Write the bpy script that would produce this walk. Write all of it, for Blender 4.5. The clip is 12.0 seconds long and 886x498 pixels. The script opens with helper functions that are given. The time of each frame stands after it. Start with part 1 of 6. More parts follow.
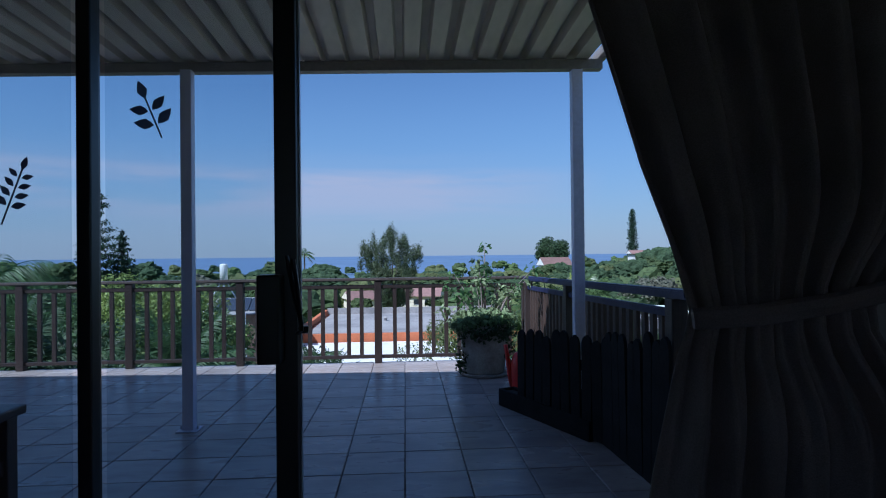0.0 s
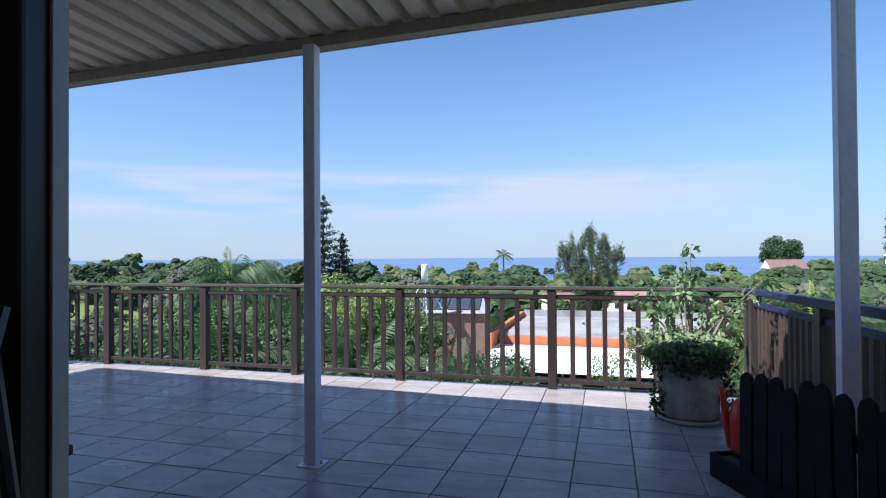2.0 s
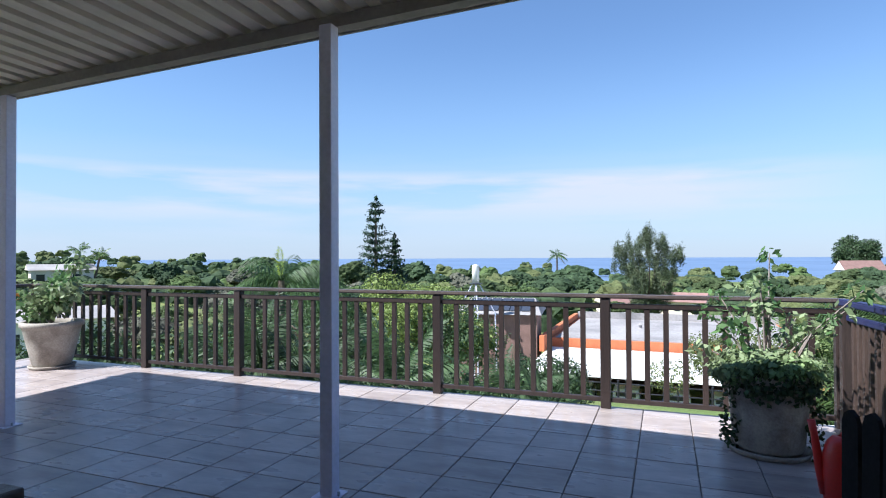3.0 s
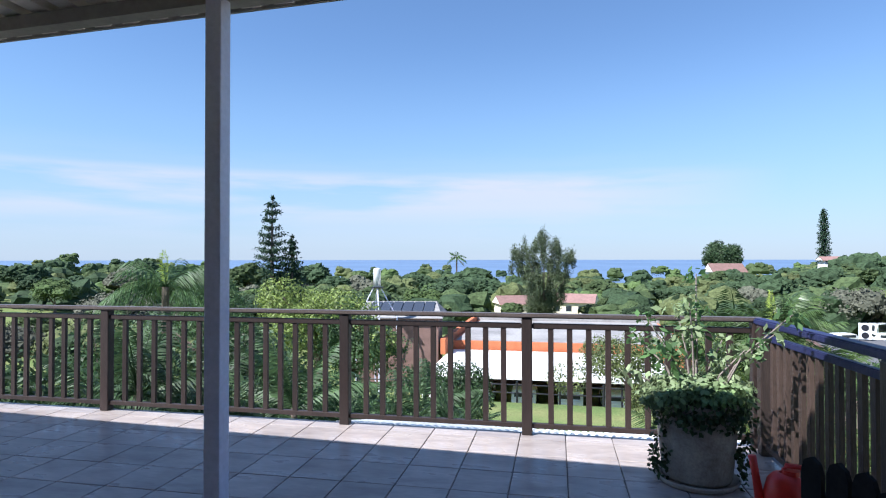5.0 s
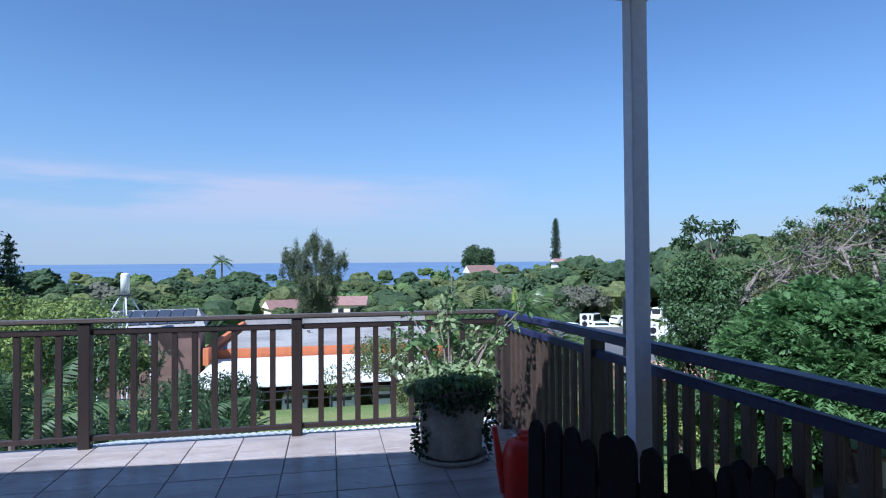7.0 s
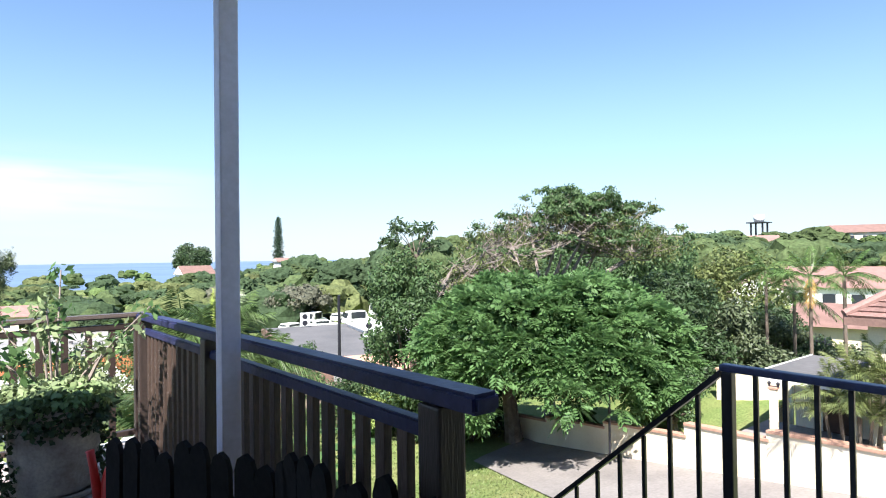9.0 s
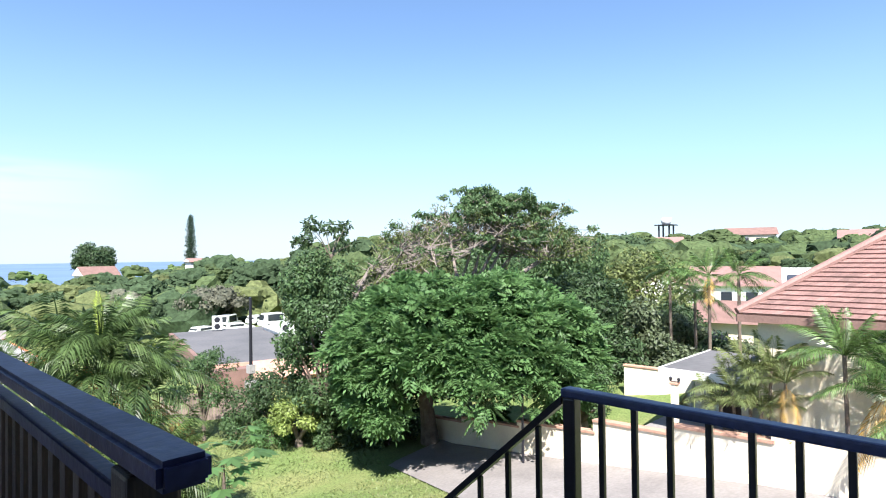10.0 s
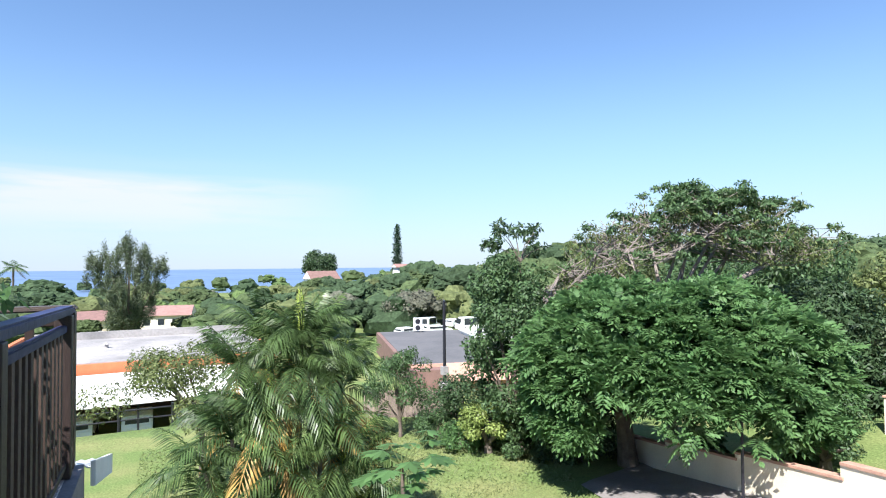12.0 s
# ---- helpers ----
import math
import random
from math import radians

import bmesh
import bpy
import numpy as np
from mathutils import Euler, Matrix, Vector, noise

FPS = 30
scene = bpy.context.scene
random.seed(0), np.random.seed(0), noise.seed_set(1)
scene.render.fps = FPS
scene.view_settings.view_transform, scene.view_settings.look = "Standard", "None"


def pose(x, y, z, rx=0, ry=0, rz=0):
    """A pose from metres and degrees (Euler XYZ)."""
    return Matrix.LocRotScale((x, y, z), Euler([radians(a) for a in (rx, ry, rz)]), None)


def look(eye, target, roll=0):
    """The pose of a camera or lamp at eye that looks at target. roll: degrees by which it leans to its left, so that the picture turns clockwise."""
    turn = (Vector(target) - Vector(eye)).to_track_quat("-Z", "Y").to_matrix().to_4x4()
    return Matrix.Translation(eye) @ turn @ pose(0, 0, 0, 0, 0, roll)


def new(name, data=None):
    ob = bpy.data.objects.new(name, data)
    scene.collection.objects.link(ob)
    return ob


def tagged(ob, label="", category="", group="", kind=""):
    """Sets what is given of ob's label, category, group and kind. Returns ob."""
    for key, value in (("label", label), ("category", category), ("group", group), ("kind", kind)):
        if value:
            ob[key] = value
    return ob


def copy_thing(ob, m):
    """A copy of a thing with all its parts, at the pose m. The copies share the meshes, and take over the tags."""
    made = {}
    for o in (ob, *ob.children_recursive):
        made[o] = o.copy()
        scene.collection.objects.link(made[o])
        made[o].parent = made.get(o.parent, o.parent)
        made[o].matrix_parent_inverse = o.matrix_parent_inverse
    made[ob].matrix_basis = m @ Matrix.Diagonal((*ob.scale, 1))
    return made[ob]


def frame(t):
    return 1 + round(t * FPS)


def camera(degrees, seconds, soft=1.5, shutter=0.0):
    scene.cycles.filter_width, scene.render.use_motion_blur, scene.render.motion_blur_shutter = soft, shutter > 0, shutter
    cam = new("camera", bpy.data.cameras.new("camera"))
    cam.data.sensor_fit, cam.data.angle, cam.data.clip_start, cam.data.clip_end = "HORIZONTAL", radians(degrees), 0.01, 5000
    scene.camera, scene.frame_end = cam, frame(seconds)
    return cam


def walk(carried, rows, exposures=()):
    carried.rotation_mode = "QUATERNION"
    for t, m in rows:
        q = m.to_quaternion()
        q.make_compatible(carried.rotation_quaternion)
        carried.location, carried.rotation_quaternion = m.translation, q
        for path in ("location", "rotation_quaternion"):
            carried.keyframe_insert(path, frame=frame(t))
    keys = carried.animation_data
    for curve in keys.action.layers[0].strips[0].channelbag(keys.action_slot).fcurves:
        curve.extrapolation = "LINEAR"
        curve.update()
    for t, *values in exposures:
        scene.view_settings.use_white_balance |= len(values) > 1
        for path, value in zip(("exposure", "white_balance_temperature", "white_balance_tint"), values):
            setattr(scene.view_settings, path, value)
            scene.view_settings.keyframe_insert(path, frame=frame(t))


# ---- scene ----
cam = camera(75.4, 12.0, soft=1.1)
PATH = [
    (0, (-0.19, 1.694, 1.282), (-0.058, 3.69, 1.297), -0.6),
    (0.5, (-0.071, 1.996, 1.304), (-0.117, 3.995, 1.318), -0.6),
    (1, (-0.013, 2.261, 1.31), (-0.235, 4.249, 1.325), -0.4),
    (1.5, (0.011, 2.506, 1.302), (-0.367, 4.47, 1.32), -0.5),
    (2, (0.009, 2.776, 1.31), (-0.54, 4.699, 1.334), -0.4),
    (2.5, (0.011, 3.017, 1.313), (-0.713, 4.881, 1.338), -0.3),
    (4.5, (-0.224, 3.686, 1.473), (-0.849, 5.585, 1.498), 0.0),
    (5, (-0.265, 3.678, 1.465), (-0.655, 5.639, 1.495), -0.1),
    (5.5, (-0.289, 3.687, 1.456), (-0.465, 5.679, 1.489), -0.3),
    (6, (-0.284, 3.669, 1.454), (-0.271, 5.669, 1.488), -0.3),
    (6.5, (-0.28, 3.634, 1.452), (-0.086, 5.624, 1.488), -0.3),
    (8.5, (0.115, 3.426, 1.409), (1.148, 5.138, 1.44), -0.65),
    (9, (0.332, 3.478, 1.406), (1.568, 5.05, 1.432), -0.75),
    (9.5, (0.584, 3.552, 1.405), (1.969, 4.995, 1.428), -0.75),
    (10, (0.888, 3.572, 1.389), (2.321, 4.968, 1.413), -0.7),
    (10.5, (1.135, 3.66, 1.37), (2.571, 5.052, 1.393), -0.9),
    (11, (1.32, 3.775, 1.363), (2.73, 5.193, 1.391), -0.8),
    (11.5, (1.486, 3.9, 1.319), (2.723, 5.471, 1.363), -0.7),
    (12, (1.747, 4.278, 1.231), (2.635, 6.069, 1.286), -0.5),
]
walk(cam, [(t, look(eye, target, roll)) for t, eye, target, roll in PATH],
     [(0.0, 0.17, 5000, 10), (0.5, 0.30, 5080, 10), (1.0, 0.50, 5220, 10), (1.5, 0.74, 5420, 10), (2.5, 1.02, 5760, 10), (4.5, 1.07, 5800, 10), (5.5, 0.90, 5640, 10), (6.0, 0.72, 5420, 10), (6.5, 0.56, 5060, 10), (8.5, 1.27, 6220, 10), (9.5, 1.60, 6450, 10), (10.2, 1.42, 6180, 10), (11.0, 1.32, 6000, 10), (12.0, 1.27, 6080, 10)])

# ---- world and sun ----
SUN_TRAVEL = Vector((0.60, 0.56, -1.0)).normalized()
SUN_FROM = -SUN_TRAVEL
world = bpy.data.worlds.new("sky")
scene.world = world
world.use_nodes = True
wn, wl = world.node_tree.nodes, world.node_tree.links
sky = wn.new("ShaderNodeTexSky")
sky.sky_type = "NISHITA"
sky.sun_disc = False
sky.sun_elevation = math.asin(SUN_FROM.z)
sky.sun_rotation = math.atan2(SUN_FROM.x, SUN_FROM.y)
sky.air_density, sky.dust_density, sky.ozone_density = 1.0, 0.1, 4.0
wn["Background"].inputs["Strength"].default_value = 0.086
# thin cloud bank low over the sea
geo = wn.new("ShaderNodeTexCoord")
sep = wn.new("ShaderNodeSeparateXYZ")
wl.new(geo.outputs["Generated"], sep.inputs[0])
mapv = wn.new("ShaderNodeMapping")
mapv.inputs["Scale"].default_value = (1.3, 1.3, 11.0)
wl.new(geo.outputs["Generated"], mapv.inputs[0])
cn = wn.new("ShaderNodeTexNoise")
cn.inputs["Scale"].default_value, cn.inputs["Detail"].default_value = 1.6, 6.0
wl.new(mapv.outputs[0], cn.inputs["Vector"])
band = wn.new("ShaderNodeValToRGB")
band.color_ramp.elements[0].position, band.color_ramp.elements[0].color = 0.015, (0.1, 0.1, 0.1, 1)
band.color_ramp.elements[1].position, band.color_ramp.elements[1].color = 0.19, (0, 0, 0, 1)
for p, v in ((0.055, 0.25), (0.085, 0.8), (0.128, 1.0), (0.148, 0.12)):
    e = band.color_ramp.elements.new(p)
    e.color = (v, v, v, 1)
wl.new(sep.outputs["Z"], band.inputs[0])
cr = wn.new("ShaderNodeMapRange")
cr.inputs["From Min"].default_value, cr.inputs["From Max"].default_value = 0.40, 0.54
wl.new(cn.outputs["Fac"], cr.inputs["Value"])
side = wn.new("ShaderNodeMapRange")
side.inputs["From Min"].default_value, side.inputs["From Max"].default_value = 0.34, 0.04
wl.new(sep.outputs["X"], side.inputs["Value"])
m1 = wn.new("ShaderNodeMath"); m1.operation = "MULTIPLY"
m2 = wn.new("ShaderNodeMath"); m2.operation = "MULTIPLY"
m3 = wn.new("ShaderNodeMath"); m3.operation = "MULTIPLY"; m3.inputs[1].default_value = 0.85
wl.new(band.outputs[0], m1.inputs[0]); wl.new(cr.outputs[0], m1.inputs[1])
wl.new(m1.outputs[0], m2.inputs[0]); wl.new(side.outputs[0], m2.inputs[1])
wl.new(m2.outputs[0], m3.inputs[0])
mixc = wn.new("ShaderNodeMixRGB")
mixc.inputs["Color2"].default_value = (4.8, 4.7, 5.3, 1)
wl.new(m3.outputs[0], mixc.inputs["Fac"])
haze = wn.new("ShaderNodeMapRange")
haze.inputs["From Min"].default_value, haze.inputs["From Max"].default_value = 0.36, -0.06
haze.inputs["To Max"].default_value = 0.9
haze.interpolation_type = "SMOOTHSTEP"
wl.new(sep.outputs["Z"], haze.inputs["Value"])
hz = wn.new("ShaderNodeMixRGB")
low = wn.new("ShaderNodeMapRange")
low.inputs["From Min"].default_value, low.inputs["From Max"].default_value = 0.2, 0.0
low.interpolation_type = "SMOOTHSTEP"
wl.new(sep.outputs["Z"], low.inputs["Value"])
tone = wn.new("ShaderNodeMixRGB")
tone.inputs["Color1"].default_value, tone.inputs["Color2"].default_value = (2.3, 3.4, 4.7, 1), (3.05, 3.7, 4.5, 1)
wl.new(low.outputs[0], tone.inputs["Fac"])
wl.new(tone.outputs[0], hz.inputs["Color2"])
wl.new(haze.outputs[0], hz.inputs["Fac"])
wl.new(sky.outputs[0], hz.inputs["Color1"])
wl.new(hz.outputs[0], mixc.inputs["Color1"])
wl.new(mixc.outputs[0], wn["Background"].inputs["Color"])

sun = new("sun", bpy.data.lights.new("sun", "SUN"))
sun.data.energy, sun.data.angle, sun.data.color = 5.0, radians(0.55), (1.0, 0.95, 0.87)
sun.matrix_world = look((0, -20, 40), Vector((0, -20, 40)) + SUN_TRAVEL)


# ---- materials ----
def material(name, colour, rough=0.6, metal=0.0, vary=0.12, scale=6.0, bump=0.15, grain=60.0, stretch=(1, 1, 1), second=None, spots=0.0, rnd=0.0, island=0.0, trans=0.0, spec=0.5, relief=0.01):
    """A surface with stains at one scale, grain at another, fine relief, and tints that differ from piece to piece."""
    m = bpy.data.materials.new(name)
    m.use_nodes = True
    n, l = m.node_tree.nodes, m.node_tree.links
    b = n["Principled BSDF"]
    b.inputs["Roughness"].default_value, b.inputs["Metallic"].default_value = rough, metal
    b.inputs["Specular IOR Level"].default_value = spec
    tc = n.new("ShaderNodeTexCoord")
    mp = n.new("ShaderNodeMapping")
    mp.inputs["Scale"].default_value = stretch
    l.new(tc.outputs["Object"], mp.inputs[0])
    if rnd:
        info, cut = n.new("ShaderNodeObjectInfo"), n.new("ShaderNodeMath")
        cut.operation = "MULTIPLY"
        cut.inputs[1].default_value = 37.0
        l.new(info.outputs["Random"], cut.inputs[0])
        l.new(cut.outputs[0], mp.inputs["Location"])
    big = n.new("ShaderNodeTexNoise")
    big.inputs["Scale"].default_value, big.inputs["Detail"].default_value = scale, 5.0
    fine = n.new("ShaderNodeTexNoise")
    fine.inputs["Scale"].default_value, fine.inputs["Detail"].default_value = grain, 3.0
    l.new(mp.outputs[0], big.inputs["Vector"])
    l.new(mp.outputs[0], fine.inputs["Vector"])
    c2 = second or tuple(c * 0.6 for c in colour)
    ramp = n.new("ShaderNodeMixRGB")
    ramp.inputs["Color1"].default_value, ramp.inputs["Color2"].default_value = (*colour, 1), (*c2, 1)
    mr = n.new("ShaderNodeMapRange")
    mr.inputs["From Min"].default_value, mr.inputs["From Max"].default_value = 0.4, 0.72
    mr.inputs["To Max"].default_value = 1.0 if second else min(1.0, vary * 4)
    l.new(big.outputs["Fac"], mr.inputs["Value"])
    l.new(mr.outputs[0], ramp.inputs["Fac"])
    hsv = n.new("ShaderNodeHueSaturation")
    l.new(ramp.outputs[0], hsv.inputs["Color"])
    val = n.new("ShaderNodeMapRange")
    val.inputs["To Min"].default_value, val.inputs["To Max"].default_value = 1 - vary, 1 + vary
    val.inputs["From Min"].default_value, val.inputs["From Max"].default_value = 0.3, 0.7
    l.new(fine.outputs["Fac"], val.inputs["Value"])
    last = val.outputs[0]
    for amount, node, out in ((rnd, "ShaderNodeObjectInfo", "Random"), (island, "ShaderNodeNewGeometry", "Random Per Island")):
        if amount:
            oi = n.new(node)
            r = n.new("ShaderNodeMapRange")
            r.inputs["To Min"].default_value, r.inputs["To Max"].default_value = 1 - amount, 1 + amount
            l.new(oi.outputs[out], r.inputs["Value"])
            mu = n.new("ShaderNodeMath")
            mu.operation = "MULTIPLY"
            l.new(last, mu.inputs[0])
            l.new(r.outputs[0], mu.inputs[1])
            last = mu.outputs[0]
    l.new(last, hsv.inputs["Value"])
    l.new(hsv.outputs[0], b.inputs["Base Color"])
    if bump:
        bp = n.new("ShaderNodeBump")
        bp.inputs["Strength"].default_value, bp.inputs["Distance"].default_value = bump, relief
        l.new(fine.outputs["Fac"], bp.inputs["Height"])
        l.new(bp.outputs[0], b.inputs["Normal"])
    rr = n.new("ShaderNodeMapRange")
    rr.inputs["To Min"].default_value, rr.inputs["To Max"].default_value = max(0.02, rough - 0.12), min(1, rough + 0.12)
    l.new(big.outputs["Fac"], rr.inputs["Value"])
    l.new(rr.outputs[0], b.inputs["Roughness"])
    if trans:
        t = n.new("ShaderNodeBsdfTranslucent")
        l.new(hsv.outputs[0], t.inputs["Color"])
        mx = n.new("ShaderNodeMixShader")
        mx.inputs["Fac"].default_value = trans
        l.new(b.outputs[0], mx.inputs[1])
        l.new(t.outputs[0], mx.inputs[2])
        l.new(mx.outputs[0], n["Material Output"].inputs["Surface"])
    return m


def leaf_mat(name, a, b, island=0.45, trans=0.3, rough=0.5):
    return material(name, a, rough=rough, vary=0.15, scale=0.7, bump=0, grain=3.0, second=b, island=island, trans=trans, spec=0.3)


M_TILE = material("glazed_stone_tile", (0.41, 0.35, 0.325), 0.3, spec=0.35, vary=0.09, scale=2.6, bump=0.04, grain=14, second=(0.28, 0.23, 0.215), rnd=0.13, stretch=(1, 2.6, 1))
M_GROUT = material("dark_grout", (0.25, 0.22, 0.21), 0.9, bump=0.3)
M_RAILWOOD = material("brown_stained_timber", (0.038, 0.025, 0.022), 0.5, vary=0.2, scale=3, grain=30, stretch=(6, 6, 0.6), rnd=0.18, bump=0.25)
M_RAILTOP = material("weathered_brown_rail", (0.11, 0.085, 0.075), 0.4, vary=0.2, scale=3, grain=40, stretch=(1, 6, 6), bump=0.25)
M_RAILBLUE = material("dark_painted_rail", (0.027, 0.032, 0.10), 0.5, vary=0.2, scale=4, grain=40, bump=0.2, spec=0.3)
M_SLAT = material("weathered_slat", (0.078, 0.049, 0.038), 0.6, vary=0.25, scale=2.5, grain=30, stretch=(6, 6, 0.7), rnd=0.22, bump=0.3, second=(0.05, 0.032, 0.026))
M_PICKET = material("black_stained_picket", (0.012, 0.011, 0.011), 0.8, vary=0.2, grain=40, bump=0.2, spec=0.2)
M_POST = material("grey_painted_steel", (0.74, 0.72, 0.86), 0.4, vary=0.06, scale=3, grain=40, bump=0.05, second=(0.66, 0.64, 0.78))
M_ROOFSHEET = material("cream_roof_sheet", (0.70, 0.64, 0.57), 0.5, vary=0.06, scale=1.2, grain=20, bump=0.03, second=(0.58, 0.53, 0.47), stretch=(1, 0.3, 1))
M_FASCIA = material("brown_painted_beam", (0.30, 0.27, 0.25), 0.5, vary=0.1, scale=3, grain=30)
M_STEEL = material("black_painted_steel", (0.02, 0.02, 0.028), 0.35, vary=0.2, grain=60, bump=0.05)
M_STEELBLUE = material("dark_blue_handrail", (0.04, 0.055, 0.15), 0.4, vary=0.2, grain=60, bump=0.1)
M_FRAME = material("dark_bronze_frame", (0.018, 0.016, 0.018), 0.35, vary=0.1, grain=60, bump=0.02)
M_FRAMELIGHT = material("grey_aluminium_edge", (0.42, 0.43, 0.46), 0.35, vary=0.05, bump=0.02)
M_DECAL = material("smoky_film_decal", (0.30, 0.33, 0.42), 0.4, vary=0.1, bump=0, trans=0.7)
M_CURTAIN = material("brown_curtain_cloth", (0.27, 0.225, 0.21), 0.9, vary=0.15, scale=5, grain=300, bump=0.2)
M_WALLIN = material("interior_plaster", (0.45, 0.41, 0.38), 0.85, vary=0.05, scale=2, grain=80)
M_POT = material("weathered_cement_pot", (0.42, 0.38, 0.33), 0.85, vary=0.15, scale=5, grain=60, second=(0.22, 0.19, 0.16), bump=0.3)
M_SOIL = material("dark_soil", (0.035, 0.025, 0.02), 0.95, bump=0.5)
M_RED = material("red_plastic", (0.62, 0.03, 0.02), 0.35, vary=0.06, bump=0.02)
M_CHAIR = material("dark_brown_timber", (0.055, 0.03, 0.022), 0.4, vary=0.2, grain=30, stretch=(6, 1, 6), bump=0.2)
M_CUSHION = material("mauve_cushion", (0.28, 0.22, 0.26), 0.9, vary=0.08, grain=200)
M_WALLCREAM = material("cream_plaster", (0.82, 0.73, 0.58), 0.85, vary=0.06, scale=0.8, grain=25, second=(0.73, 0.63, 0.49))
M_WHITE = material("white_paint", (0.80, 0.79, 0.76), 0.6, vary=0.05, scale=1.0, grain=20, second=(0.68, 0.67, 0.64))
M_COPING = material("terracotta_coping", (0.52, 0.30, 0.22), 0.8, vary=0.15, scale=3, grain=30)
M_ROOFTILE = material("red_roof_tile", (0.28, 0.16, 0.14), 0.75, vary=0.15, scale=1.2, grain=20, rnd=0.16, island=0.18, second=(0.21, 0.125, 0.11))
M_ROOFBROWN = material("brown_roof", (0.22, 0.13, 0.11), 0.8, vary=0.15, scale=1.2, grain=20)
M_ORANGE = material("orange_brick_fascia", (0.55, 0.17, 0.07), 0.8, vary=0.1, scale=1.5, grain=12)
M_CONCRETE = material("stained_flat_roof", (0.34, 0.32, 0.31), 0.9, vary=0.15, scale=0.25, grain=4, second=(0.20, 0.19, 0.19))
M_TAR = material("grey_tar_roof", (0.13, 0.125, 0.13), 0.9, vary=0.12, scale=0.2, grain=4, second=(0.09, 0.09, 0.095))
M_DRIVE = material("concrete_drive", (0.26, 0.235, 0.225), 0.9, vary=0.12, scale=0.6, grain=10, second=(0.19, 0.17, 0.165))
# door brown with shade put into the colour; also used behind the carport
M_DARKHOLE = material("shade_darkened_brown", (0.10, 0.05, 0.035), 0.7, vary=0.1)
M_WINDOW = material("window_glass_dark", (0.03, 0.035, 0.045), 0.08, vary=0.05, bump=0)
M_SOLAR = material("solar_panel", (0.05, 0.055, 0.07), 0.15, vary=0.05, bump=0)
M_GRASS = material("lawn_grass", (0.135, 0.185, 0.062), 0.95, vary=0.3, scale=0.45, grain=14, second=(0.21, 0.215, 0.09), bump=0.25, spec=0.1)
M_BARK = material("grey_bark", (0.16, 0.125, 0.10), 0.9, vary=0.25, scale=3, grain=25, bump=0.6)
M_TWIG = material("bare_twig", (0.27, 0.225, 0.20), 0.9, vary=0.2, scale=3, bump=0.2)
M_FENCE = material("grey_plank", (0.25, 0.19, 0.16), 0.85, vary=0.2, grain=20, rnd=0.2)
M_VEHICLE = material("white_car_paint", (0.78, 0.79, 0.80), 0.25, vary=0.02, bump=0)
M_TYRE = material("black_rubber", (0.015, 0.015, 0.015), 0.8)
M_SEA = material("sea_water", (0.12, 0.185, 0.30), 0.6, vary=0.1, scale=0.003, grain=0.03, bump=0.0)
L_TREE = leaf_mat("broad_leaf", (0.09, 0.15, 0.06), (0.062, 0.11, 0.045), trans=0.35)
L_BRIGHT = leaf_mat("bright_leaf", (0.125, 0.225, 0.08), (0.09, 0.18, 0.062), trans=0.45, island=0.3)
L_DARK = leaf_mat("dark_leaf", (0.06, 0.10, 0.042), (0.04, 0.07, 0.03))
L_OLIVE = leaf_mat("olive_leaf", (0.16, 0.19, 0.07), (0.115, 0.145, 0.055), trans=0.35)
L_PALM = leaf_mat("palm_leaf", (0.105, 0.17, 0.05), (0.07, 0.13, 0.04), rough=0.35)
L_YELLOW = leaf_mat("young_palm_leaf", (0.33, 0.40, 0.07), (0.24, 0.33, 0.06))
L_ARECA = leaf_mat("areca_leaf", (0.10, 0.15, 0.048), (0.048, 0.088, 0.032), rough=0.35, trans=0.35)
L_LIME = leaf_mat("yellow_green_leaf", (0.24, 0.30, 0.085), (0.17, 0.23, 0.06))
L_PLUM = leaf_mat("dull_purple_leaf", (0.12, 0.075, 0.07), (0.08, 0.07, 0.05))
L_DRY = leaf_mat("dry_palm_leaf", (0.42, 0.27, 0.08), (0.28, 0.17, 0.06))
L_PINE = leaf_mat("pine_needle", (0.026, 0.055, 0.03), (0.035, 0.065, 0.034), trans=0.1)
L_CASU = leaf_mat("grey_green_needle", (0.10, 0.125, 0.065), (0.07, 0.095, 0.05), trans=0.2)
L_IVY = leaf_mat("variegated_leaf", (0.30, 0.36, 0.20), (0.10, 0.19, 0.05))
L_GRASS = leaf_mat("grass_blade", (0.125, 0.17, 0.06), (0.175, 0.185, 0.08), island=0.22, trans=0.15)
L_FLOWER = leaf_mat("orange_petal", (0.75, 0.30, 0.03), (0.8, 0.45, 0.05))


def clump_mat(name, a, b):
    """Dense foliage of far crowns: leaf-sized speckle, deep relief, tints from crown to crown and clump to clump."""
    return material(name, a, rough=0.75, vary=0.38, scale=0.6, bump=0.4, grain=2.2, second=b, rnd=0.2, island=0.1, spec=0.1, relief=0.2)


F_GREEN = clump_mat("far_green_leaf", (0.066, 0.09, 0.038), (0.048, 0.07, 0.029))
F_DARK = clump_mat("far_dark_leaf", (0.044, 0.068, 0.034), (0.034, 0.054, 0.027))
F_OLIVE = clump_mat("far_olive_leaf", (0.09, 0.104, 0.043), (0.068, 0.083, 0.034))
F_FRESH = clump_mat("far_fresh_leaf", (0.078, 0.112, 0.04), (0.058, 0.09, 0.032))
F_GREY = clump_mat("far_grey_leaf", (0.115, 0.115, 0.085), (0.085, 0.09, 0.065))


